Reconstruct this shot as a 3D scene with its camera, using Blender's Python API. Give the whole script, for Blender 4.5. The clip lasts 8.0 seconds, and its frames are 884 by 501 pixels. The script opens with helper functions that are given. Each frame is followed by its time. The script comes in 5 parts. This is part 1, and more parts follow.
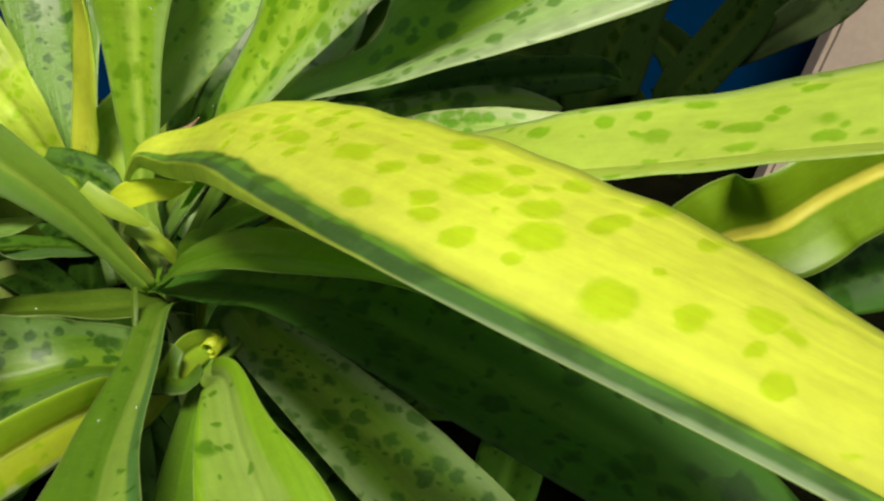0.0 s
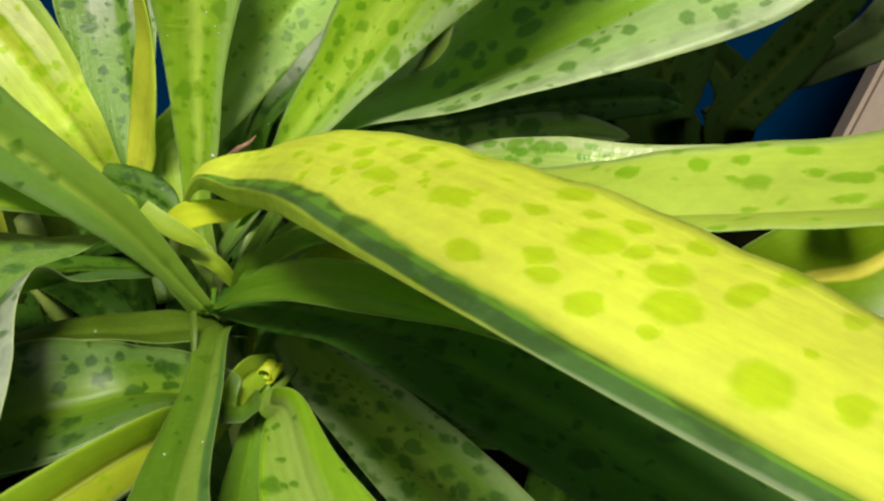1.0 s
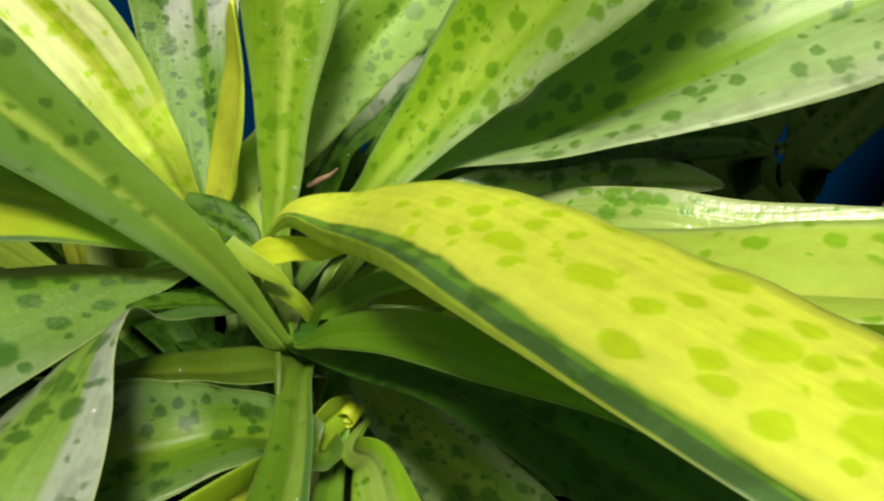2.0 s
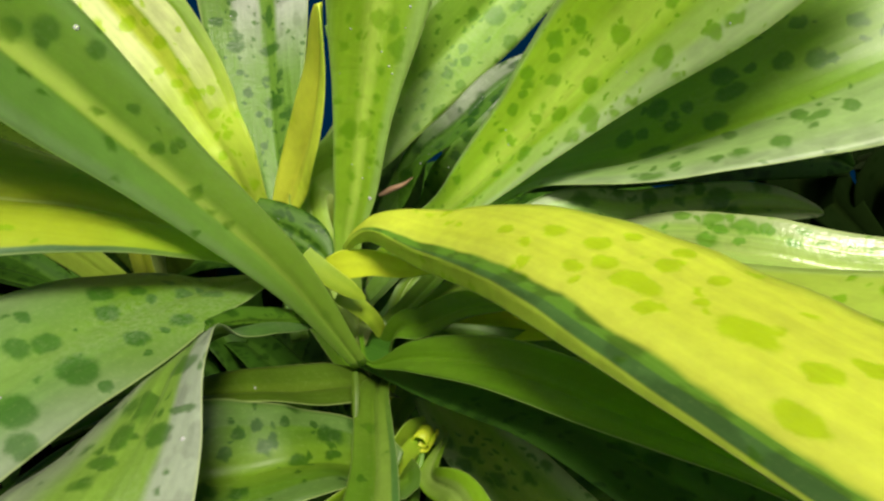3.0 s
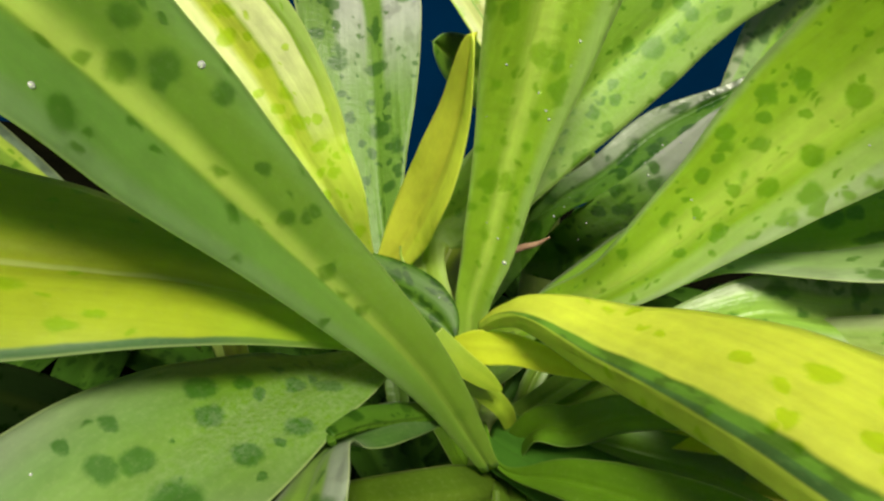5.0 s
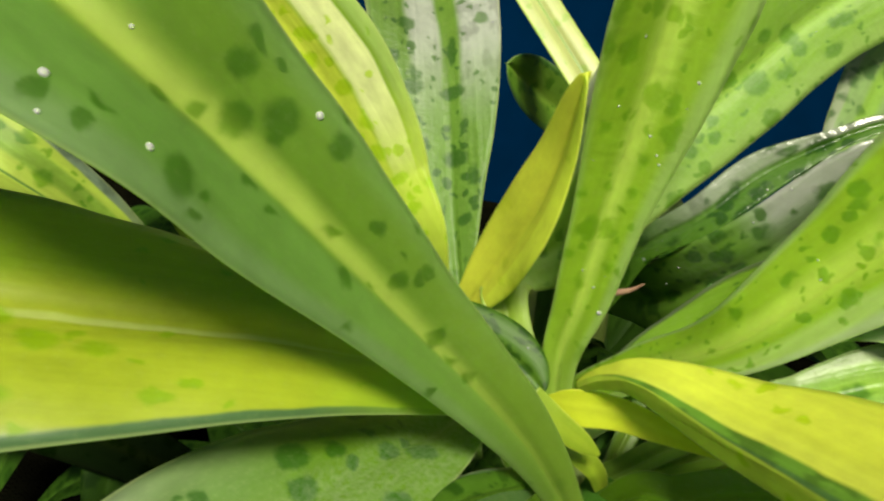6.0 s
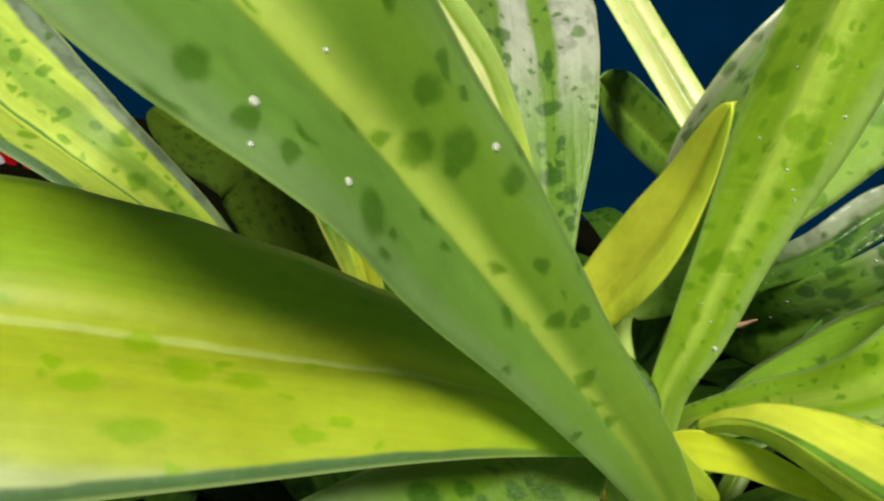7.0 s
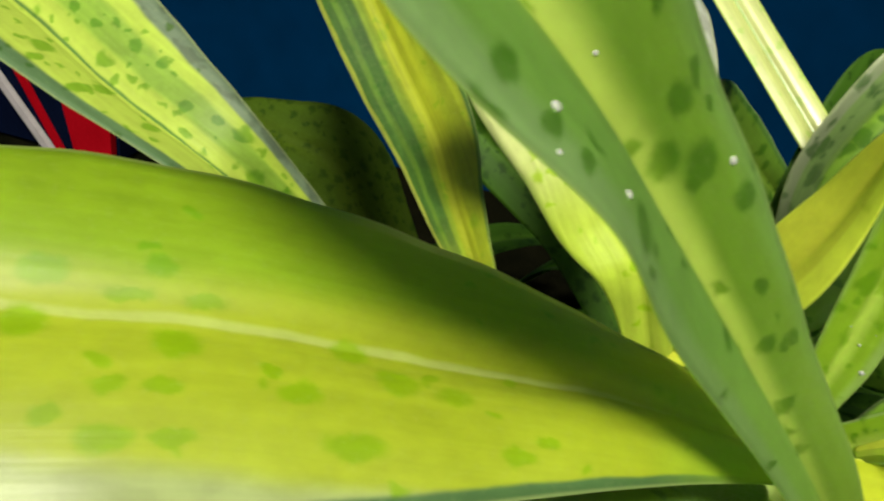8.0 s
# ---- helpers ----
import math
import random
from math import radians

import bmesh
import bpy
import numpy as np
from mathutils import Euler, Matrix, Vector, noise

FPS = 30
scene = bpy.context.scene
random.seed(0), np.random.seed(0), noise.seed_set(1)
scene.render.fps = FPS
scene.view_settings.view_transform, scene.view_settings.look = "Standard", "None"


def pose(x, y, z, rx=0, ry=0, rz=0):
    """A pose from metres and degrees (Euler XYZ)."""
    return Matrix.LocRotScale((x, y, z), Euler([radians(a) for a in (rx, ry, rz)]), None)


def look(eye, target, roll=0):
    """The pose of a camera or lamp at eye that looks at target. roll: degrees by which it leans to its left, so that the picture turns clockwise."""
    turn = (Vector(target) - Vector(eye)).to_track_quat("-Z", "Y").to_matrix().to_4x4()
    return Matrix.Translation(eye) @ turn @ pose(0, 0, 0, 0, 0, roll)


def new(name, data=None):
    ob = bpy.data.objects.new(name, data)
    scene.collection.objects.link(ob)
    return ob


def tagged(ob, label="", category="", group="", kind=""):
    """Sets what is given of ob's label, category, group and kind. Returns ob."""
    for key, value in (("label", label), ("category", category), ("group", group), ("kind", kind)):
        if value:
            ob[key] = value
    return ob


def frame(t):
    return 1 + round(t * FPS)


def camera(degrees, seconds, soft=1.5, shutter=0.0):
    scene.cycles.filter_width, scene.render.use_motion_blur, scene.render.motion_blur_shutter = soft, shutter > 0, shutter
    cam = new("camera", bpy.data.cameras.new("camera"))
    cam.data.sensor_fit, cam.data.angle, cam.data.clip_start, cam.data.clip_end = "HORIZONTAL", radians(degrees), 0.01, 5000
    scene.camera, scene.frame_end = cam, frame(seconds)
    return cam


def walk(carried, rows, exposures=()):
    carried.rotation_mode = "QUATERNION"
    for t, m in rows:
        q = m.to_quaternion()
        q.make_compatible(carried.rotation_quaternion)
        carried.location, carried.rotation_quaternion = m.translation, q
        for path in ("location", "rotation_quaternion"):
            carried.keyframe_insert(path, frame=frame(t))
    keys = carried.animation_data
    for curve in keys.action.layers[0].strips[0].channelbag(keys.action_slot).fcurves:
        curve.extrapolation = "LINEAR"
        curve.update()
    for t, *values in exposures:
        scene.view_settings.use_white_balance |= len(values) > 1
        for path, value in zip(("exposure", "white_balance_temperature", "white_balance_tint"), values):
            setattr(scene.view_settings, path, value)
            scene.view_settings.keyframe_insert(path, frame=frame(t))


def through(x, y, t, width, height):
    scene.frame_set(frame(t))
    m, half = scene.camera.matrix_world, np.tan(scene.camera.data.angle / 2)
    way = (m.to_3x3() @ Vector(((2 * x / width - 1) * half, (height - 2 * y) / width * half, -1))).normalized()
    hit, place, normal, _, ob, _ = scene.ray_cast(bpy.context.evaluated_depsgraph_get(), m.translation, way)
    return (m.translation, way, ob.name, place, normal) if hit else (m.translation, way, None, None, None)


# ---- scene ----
cam = camera(55.6, 8.0, soft=2.4, shutter=0.4)
PATH = [
    (0, (0.011, -0.011, 0.355), (-0.065, 1.721, -0.642), -1.3),
    (0.5, (0.001, -0.007, 0.356), (-0.101, 1.727, -0.636), -1.0),
    (1, (-0.006, -0.001, 0.36), (-0.126, 1.733, -0.629), -0.5),
    (1.5, (-0.015, 0.005, 0.365), (-0.165, 1.74, -0.619), -0.2),
    (2, (-0.029, 0.011, 0.369), (-0.217, 1.745, -0.61), 0.6),
    (3.5, (-0.066, 0.034, 0.371), (-0.31, 1.744, -0.638), 2.5),
    (4, (-0.079, 0.048, 0.37), (-0.335, 1.753, -0.643), 3.1),
    (4.2, (-0.084, 0.054, 0.37), (-0.345, 1.756, -0.647), 3.3),
    (5.3, (-0.111, 0.083, 0.366), (-0.392, 1.775, -0.662), 5.2),
    (5.5, (-0.116, 0.088, 0.369), (-0.401, 1.774, -0.668), 5.6),
    (6, (-0.131, 0.092, 0.369), (-0.443, 1.776, -0.663), 5.7),
    (6.5, (-0.147, 0.095, 0.369), (-0.472, 1.776, -0.665), 6.6),
    (7, (-0.162, 0.096, 0.368), (-0.504, 1.77, -0.672), 7.6),
    (7.5, (-0.177, 0.094, 0.367), (-0.537, 1.763, -0.674), 8.1),
    (8, (-0.199, 0.093, 0.361), (-0.563, 1.763, -0.678), 9.2),
]
walk(cam, [(t, look(eye, target, roll)) for t, eye, target, roll in PATH])

# ---- light ----
SUN_EL, SUN_AZ = 60.0, 285.0            # degrees; azimuth from +x towards +y
world = bpy.data.worlds.new("sky")
scene.world = world
world.use_nodes = True
wn = world.node_tree.nodes
sky = wn.new("ShaderNodeTexSky")
sky.sky_type = "NISHITA"
sky.sun_disc = False
sky.air_density, sky.ozone_density, sky.dust_density = 0.5, 0.2, 5.0
sky.sun_elevation = radians(SUN_EL)
sky.sun_rotation = radians(90 - SUN_AZ)
wn["Background"].inputs["Strength"].default_value = 0.05
world.node_tree.links.new(sky.outputs["Color"], wn["Background"].inputs["Color"])
sun = new("sun", bpy.data.lights.new("sun", "SUN"))
sun.data.energy, sun.data.angle, sun.data.color = 4.9, radians(15.0), (1.0, 0.965, 0.74)
_d = Vector((math.cos(radians(SUN_EL)) * math.cos(radians(SUN_AZ)), math.cos(radians(SUN_EL)) * math.sin(radians(SUN_AZ)), math.sin(radians(SUN_EL))))
sun.matrix_world = look(_d * 3.0, (0, 0, 0))
scene.view_settings.exposure = 0.50


# ---- materials ----
def nodes_of(name):
    m = bpy.data.materials.new(name)
    m.use_nodes = True
    return m, m.node_tree.nodes, m.node_tree.links, m.node_tree.nodes["Principled BSDF"]


def math_node(nt, links, op, a, b=None, c=None, clamp=False):
    n = nt.new("ShaderNodeMath")
    n.operation, n.use_clamp = op, clamp
    for i, v in enumerate((a, b, c)):
        if v is None:
            continue
        if isinstance(v, (int, float)):
            n.inputs[i].default_value = v
        else:
            links.new(v, n.inputs[i])
    return n.outputs[0]


def smooth(nt, links, value, lo, hi):
    n = nt.new("ShaderNodeMapRange")
    n.interpolation_type = "SMOOTHSTEP"
    links.new(value, n.inputs["Value"])
    n.inputs["From Min"].default_value, n.inputs["From Max"].default_value = lo, hi
    return n.outputs["Result"]


def blend(nt, links, fac, a, b):
    n = nt.new("ShaderNodeMix")
    n.data_type = "RGBA"
    for key, v in ((0, fac), (6, a), (7, b)):
        if isinstance(v, (int, float)):
            n.inputs[key].default_value = v
        elif isinstance(v, tuple):
            n.inputs[key].default_value = (*v, 1)
        else:
            links.new(v, n.inputs[key])
    return n.outputs[2]


def leaf_material(name, body, stripe, margin, spot, stripe_w=0.1, stripe_soft=0.15, margin_l=0.9, margin_r=0.9, density=0.5,
                  scale=85.0, gloss=0.36, through=0.34, rim=(), vein=0.25, bump=0.35, gloss_tone=0.0, spec=0.5, sheen=0.0, size=(0.14, 0.38), marks=(), foot=None, foot_len=(0.10, 0.34), fleck=0.45, lift_g=0.6, grain=0.09, msoft=0.08, rim_l=(), spot_len=None, blur=0.27, stripe_at=0.0, ripple=0.18):
    """A spotted, variegated strap leaf: a stripe along the midrib, a margin band on each side, spots and fine lengthwise veins."""
    m, nt, links, bsdf = nodes_of(name)
    foot = foot or tuple(0.7 * a + 0.3 * b for a, b in zip(body, stripe))
    uv = nt.new("ShaderNodeUVMap"); uv.uv_map = "leaf"
    met = nt.new("ShaderNodeUVMap"); met.uv_map = "metric"
    info = nt.new("ShaderNodeObjectInfo")
    sep = nt.new("ShaderNodeSeparateXYZ"); links.new(uv.outputs["UV"], sep.inputs[0])
    shift = nt.new("ShaderNodeVectorMath"); shift.operation = "ADD"
    off = nt.new("ShaderNodeCombineXYZ")
    links.new(math_node(nt, links, "MULTIPLY", info.outputs["Random"], 7.0), off.inputs[0])
    links.new(math_node(nt, links, "MULTIPLY", info.outputs["Random"], 13.0), off.inputs[1])
    links.new(met.outputs["UV"], shift.inputs[0]); links.new(off.outputs[0], shift.inputs[1])

    def noise_tex(sc, detail, stretch=(1, 1, 1), rough=0.5):
        mp = nt.new("ShaderNodeMapping"); mp.inputs["Scale"].default_value = stretch
        links.new(shift.outputs[0], mp.inputs["Vector"])
        n = nt.new("ShaderNodeTexNoise")
        n.inputs["Scale"].default_value, n.inputs["Detail"].default_value, n.inputs["Roughness"].default_value = sc, detail, rough
        links.new(mp.outputs[0], n.inputs["Vector"])
        return n
    wob = noise_tex(60, 2)
    fine = noise_tex(900, 3)
    veins = noise_tex(420, 2, (1, 0.025, 1))
    mottle = noise_tex(240, 4, (1, 0.6, 1), 0.65)
    broad = noise_tex(28, 2, (1, 0.4, 1))
    u = math_node(nt, links, "ADD", math_node(nt, links, "MULTIPLY_ADD", sep.outputs["X"], 2.0, -1.0),
                  math_node(nt, links, "MULTIPLY_ADD", wob.outputs["Fac"], 0.07, -0.035))
    au = math_node(nt, links, "ABSOLUTE", u)
    # spots: cells of uneven size with a ragged outline
    warp = nt.new("ShaderNodeVectorMath"); warp.operation = "MULTIPLY_ADD"
    wn2 = noise_tex(210, 1)
    links.new(wn2.outputs["Color"], warp.inputs[0]); warp.inputs[1].default_value = (0.006, 0.005, 0); links.new(shift.outputs[0], warp.inputs[2])
    mp = nt.new("ShaderNodeMapping"); mp.inputs["Scale"].default_value = (1.15, 0.8, 1); links.new(warp.outputs[0], mp.inputs["Vector"])

    blot = nt.new("ShaderNodeVectorMath"); blot.operation = "MULTIPLY_ADD"
    bn = noise_tex(190, 3, (1, 1, 1), 0.6)
    centred = nt.new("ShaderNodeVectorMath"); centred.operation = "SUBTRACT"
    links.new(bn.outputs["Color"], centred.inputs[0]); centred.inputs[1].default_value = (0.5, 0.5, 0.5)
    links.new(centred.outputs[0], blot.inputs[0]); blot.inputs[1].default_value = (0.0042, 0.0042, 0); links.new(met.outputs["UV"], blot.inputs[2])

    def spots(sc, dens, lo, hi):
        v = nt.new("ShaderNodeTexVoronoi"); v.voronoi_dimensions = "2D"
        v.inputs["Scale"].default_value, v.inputs["Randomness"].default_value = sc, 0.8
        links.new(mp.outputs[0], v.inputs["Vector"])
        r = nt.new("ShaderNodeSeparateXYZ"); links.new(v.outputs["Color"], r.inputs[0])
        size = math_node(nt, links, "MULTIPLY_ADD", r.outputs[0], hi - lo, lo)
        keep = math_node(nt, links, "LESS_THAN", r.outputs[1], dens)
        inside = smooth(nt, links, math_node(nt, links, "SUBTRACT", size, v.outputs["Distance"]), -0.17, 0.10)
        return math_node(nt, links, "MULTIPLY", inside, keep)
    sp = math_node(nt, links, "MAXIMUM", spots(scale, density, size[0], size[1]), spots(scale * 2.2, fleck * max(density, 0.4), 0.10, 0.32))
    for mx, my, rx, ry in marks:
        # one blotch of its own: place across and along, and half-sizes, in millimetres
        away = nt.new("ShaderNodeVectorMath"); away.operation = "SUBTRACT"
        links.new(blot.outputs[0], away.inputs[0]); away.inputs[1].default_value = (mx / 1000, my / 1000, 0)
        rel = nt.new("ShaderNodeVectorMath"); rel.operation = "MULTIPLY"
        links.new(away.outputs[0], rel.inputs[0]); rel.inputs[1].default_value = (1000 / rx, 1000 / ry, 0)
        ln = nt.new("ShaderNodeVectorMath"); ln.operation = "LENGTH"
        links.new(rel.outputs[0], ln.inputs[0])
        sp = math_node(nt, links, "MAXIMUM", sp, smooth(nt, links, math_node(nt, links, "MULTIPLY", ln.outputs["Value"], -1.0), -1.05 - blur, -1.05 + blur))
    grown = smooth(nt, links, math_node(nt, links, "MULTIPLY_ADD", wob.outputs["Fac"], 0.08, sep.outputs["Y"]), foot_len[0], foot_len[1])
    born = smooth(nt, links, math_node(nt, links, "MULTIPLY_ADD", wob.outputs["Fac"], 0.08, sep.outputs["Y"]), spot_len[0], spot_len[1]) if spot_len else grown
    sp = math_node(nt, links, "MULTIPLY", math_node(nt, links, "MULTIPLY", sp, born), smooth(nt, links, broad.outputs["Fac"], 0.0, 0.45))
    # colour bands across the blade
    mid = math_node(nt, links, "ABSOLUTE", math_node(nt, links, "SUBTRACT", u, stripe_at)) if stripe_at else au
    col = blend(nt, links, smooth(nt, links, math_node(nt, links, "SUBTRACT", stripe_w + stripe_soft, mid), 0.0, max(stripe_soft, 0.01)), body, stripe)
    left = smooth(nt, links, math_node(nt, links, "MULTIPLY", u, -1.0), margin_l - 0.4 * msoft, margin_l + 0.6 * msoft)
    right = smooth(nt, links, u, margin_r - 0.4 * msoft, margin_r + 0.6 * msoft)
    edge = math_node(nt, links, "MAXIMUM", left, right)
    col = blend(nt, links, edge, col, margin)
    col = blend(nt, links, grown, foot, col)
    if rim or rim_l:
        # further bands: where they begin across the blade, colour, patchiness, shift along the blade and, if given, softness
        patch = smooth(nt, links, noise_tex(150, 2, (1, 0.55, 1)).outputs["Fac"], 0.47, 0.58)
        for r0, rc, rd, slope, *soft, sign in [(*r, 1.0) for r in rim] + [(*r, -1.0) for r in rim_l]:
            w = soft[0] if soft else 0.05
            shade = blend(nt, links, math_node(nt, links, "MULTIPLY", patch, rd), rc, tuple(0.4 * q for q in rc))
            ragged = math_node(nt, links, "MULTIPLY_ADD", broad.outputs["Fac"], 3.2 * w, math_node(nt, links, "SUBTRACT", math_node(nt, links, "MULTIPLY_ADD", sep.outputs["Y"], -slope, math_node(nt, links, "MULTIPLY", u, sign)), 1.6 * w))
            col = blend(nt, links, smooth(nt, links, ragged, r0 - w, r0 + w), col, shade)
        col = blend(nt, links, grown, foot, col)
    lines = smooth(nt, links, veins.outputs["Fac"], 0.35, 0.7)
    hsv = nt.new("ShaderNodeHueSaturation")
    links.new(math_node(nt, links, "ADD", math_node(nt, links, "MULTIPLY_ADD", lines, vein, 1.0 - vein * 0.5),
                        math_node(nt, links, "ADD", math_node(nt, links, "MULTIPLY_ADD", broad.outputs["Fac"], 0.5, -0.25),
                                                                                              math_node(nt, links, "MULTIPLY_ADD", mottle.outputs["Fac"], 0.44, -0.22))), hsv.inputs["Value"])
    links.new(col, hsv.inputs["Color"])
    dark = nt.new("ShaderNodeMix"); dark.data_type = "RGBA"; dark.blend_type = "MULTIPLY"
    links.new(math_node(nt, links, "MULTIPLY", sp, 0.92), dark.inputs[0]); links.new(hsv.outputs["Color"], dark.inputs[6])
    dark.inputs[7].default_value = (*spot, 1)
    col = dark.outputs[2]
    scaly = noise_tex(700, 3, (1, 0.7, 1), 0.7)
    col = blend(nt, links, math_node(nt, links, "MULTIPLY", smooth(nt, links, scaly.outputs["Fac"], 0.5, 0.78), grain), col, (0.50, 0.58, 0.24))
    if grain > 0.05:
        thin = math_node(nt, links, "MULTIPLY", smooth(nt, links, math_node(nt, links, "ABSOLUTE", math_node(nt, links, "MULTIPLY_ADD", sep.outputs["X"], 2.0, -1.0)), 0.965, 0.995), 0.4)
        col = blend(nt, links, thin, col, (0.52, 0.60, 0.24))
    # whitish gloss put into the colour in random patches
    if gloss_tone:
        d = smooth(nt, links, broad.outputs["Fac"], 0.45, 0.75)
        col = blend(nt, links, math_node(nt, links, "MULTIPLY", math_node(nt, links, "MULTIPLY", d, smooth(nt, links, scaly.outputs["Fac"], 0.3, 0.6)), gloss_tone), col, (0.42, 0.46, 0.40))
    links.new(col, bsdf.inputs["Base Color"])
    links.new(math_node(nt, links, "MULTIPLY_ADD", broad.outputs["Fac"], 0.3, gloss - 0.15), bsdf.inputs["Roughness"])
    bsdf.inputs["Specular IOR Level"].default_value = spec
    bsdf.inputs["Sheen Weight"].default_value, bsdf.inputs["Sheen Roughness"].default_value = sheen, 0.45
    bp = nt.new("ShaderNodeBump"); bp.inputs["Strength"].default_value, bp.inputs["Distance"].default_value = bump, 0.0006
    cross = noise_tex(330, 2, (0.8, 1.1, 1))
    ribs = noise_tex(130, 1, (1, 0.03, 1))
    h = math_node(nt, links, "ADD", math_node(nt, links, "MULTIPLY_ADD", ribs.outputs["Fac"], 2.2, math_node(nt, links, "MULTIPLY", veins.outputs["Fac"], 0.8)),
                  math_node(nt, links, "ADD", math_node(nt, links, "MULTIPLY", fine.outputs["Fac"], 0.12), math_node(nt, links, "MULTIPLY", cross.outputs["Fac"], ripple)))
    links.new(h, bp.inputs["Height"]); links.new(bp.outputs[0], bsdf.inputs["Normal"])
    tint = nt.new("ShaderNodeMix"); tint.data_type = "RGBA"; tint.blend_type = "MULTIPLY"
    tint.inputs[0].default_value = 1.0; lift = nt.new("ShaderNodeGamma"); lift.inputs["Gamma"].default_value = lift_g; links.new(col, lift.inputs["Color"])
    links.new(lift.outputs[0], tint.inputs[6]); tint.inputs[7].default_value = (0.70, 1.0, 0.10, 1)
    tr = nt.new("ShaderNodeBsdfTranslucent"); links.new(tint.outputs[2], tr.inputs["Color"])
    mix = nt.new("ShaderNodeMixShader"); mix.inputs[0].default_value = through
    links.new(bsdf.outputs[0], mix.inputs[1]); links.new(tr.outputs[0], mix.inputs[2])
    links.new(mix.outputs[0], nt["Material Output"].inputs["Surface"])
    return m


def plain_material(name, a, b, scale=30.0, rough=0.7, bump=0.3, distance=0.002, stretch=(1, 1, 1), spec=0.5):
    m, nt, links, bsdf = nodes_of(name)
    bsdf.inputs["Specular IOR Level"].default_value = spec
    tc = nt.new("ShaderNodeTexCoord")
    mp = nt.new("ShaderNodeMapping"); mp.inputs["Scale"].default_value = stretch
    links.new(tc.outputs["Object"], mp.inputs["Vector"])
    big, small = nt.new("ShaderNodeTexNoise"), nt.new("ShaderNodeTexNoise")
    for n, s in ((big, scale), (small, scale * 14)):
        n.inputs["Scale"].default_value, n.inputs["Detail"].default_value = s, 4
        links.new(mp.outputs[0], n.inputs["Vector"])
    f = math_node(nt, links, "MULTIPLY_ADD", small.outputs["Fac"], 0.4, math_node(nt, links, "MULTIPLY", big.outputs["Fac"], 0.6))
    links.new(blend(nt, links, smooth(nt, links, f, 0.3, 0.7), a, b), bsdf.inputs["Base Color"])
    links.new(math_node(nt, links, "MULTIPLY_ADD", big.outputs["Fac"], 0.2, rough - 0.1), bsdf.inputs["Roughness"])
    bp = nt.new("ShaderNodeBump"); bp.inputs["Strength"].default_value, bp.inputs["Distance"].default_value = bump, distance
    links.new(f, bp.inputs["Height"]); links.new(bp.outputs[0], bsdf.inputs["Normal"])
    return m


SPOT = (0.34, 0.55, 0.10)
# blotches of single leaves: across and along the blade, half-sizes; millimetres
MARKS_Y = ((-13.2, 133.1, 2.5, 7.9), (-16, 163.8, 3.2, 7), (-15.9, 180.5, 2.4, 3.9), (-32.8, 183.7, 3.6, 4.5), (-22.7, 184.5, 1.9, 3.6), (-21.8, 204.3, 4.3, 5.6), (-23.8, 213, 2.5, 2.8), (-31.4, 204.3, 2.5, 3.4), (-5.1, 186.9, 2.4, 5.5), (-12.1, 200.4, 2.5, 3.3), (-8.7, 205.9, 1.9, 3.7), (-7.1, 217.6, 2.5, 3.3), (-14.9, 229.3, 4.3, 4.9), (-7.9, 230.1, 1.6, 2.1), (-22, 222.3, 3.6, 3.9), (-34.4, 219.2, 3.2, 3.1), (-26.2, 235.7, 4.4, 3.1), (-38.2, 238.2, 4.8, 2.7), (-33.8, 251.9, 3.1, 1.7), (-8.5, 247.9, 4.4, 4), (-12.5, 259.1, 3.2, 2.3), (-19.6, 266.9, 3.4, 2.4), (-12.2, 268.5, 2.3, 1.2), (-8, 273, 2.7, 1.8), )
MARKS_Z = ((-16.5, 94.6, 2.5, 4.1), (-18.4, 110.3, 2.9, 3.8), (-25.5, 114.1, 1.9, 2.5), (-22, 132.3, 2.6, 3.4), (-9, 114.1, 2, 3.3), (-14.1, 119.6, 2.5, 3.9), (-12.3, 129.1, 2.6, 4), (-25.9, 145, 2.4, 2.8), (-28.4, 129.9, 2.3, 2.5), (-9.1, 142.6, 2.2, 2.9), (-11.6, 79.1, 1.7, 2.9), (-17, 149.7, 1.6, 1.7), )
MARKS_L = ((5.7, 183.5, 2.2, 3.1), (7.9, 166.8, 2, 2.6), (3.3, 171, 1, 3.4), (3.3, 159.4, 1.4, 3.1), (-5.1, 163.6, 2.9, 3.7), (-13.4, 172.8, 1.5, 2.5), (-13.1, 165, 1.5, 2.6), (-12, 143.9, 2.1, 3.8), (-6.6, 126.8, 2.5, 3.7), (-7.8, 116.2, 2.1, 3.3), (-1.3, 134.3, 2.4, 3.3), (-21.6, 172.8, 1.9, 3.4), (-21.1, 163.6, 1.5, 3.3), (-19.7, 134.8, 2.3, 4.8), (-18.1, 180.9, 1.5, 2.2), (-3, 185.3, 3, 2.8), (-8.2, 148.9, 1.1, 2), (-17.6, 104.8, 1.6, 3.4), (-14.7, 98.2, 1, 2.1), )
MARKS_D = ((-19.9, 190.5, 3.5, 2.1), (11.5, 161.4, 2.9, 2.8), (3.7, 155.3, 2.8, 3.3), (9.7, 149.2, 3.4, 3.5), (14, 137, 2.7, 2.6), (8.1, 119.7, 1.4, 1.9), (4.2, 107.9, 2, 2.2), (9.3, 104.3, 1.4, 1.8), (-15.1, 160.2, 3.9, 3.3), (-20.4, 182.4, 2.6, 1.3), (-19.6, 176.4, 2, 1.2), )
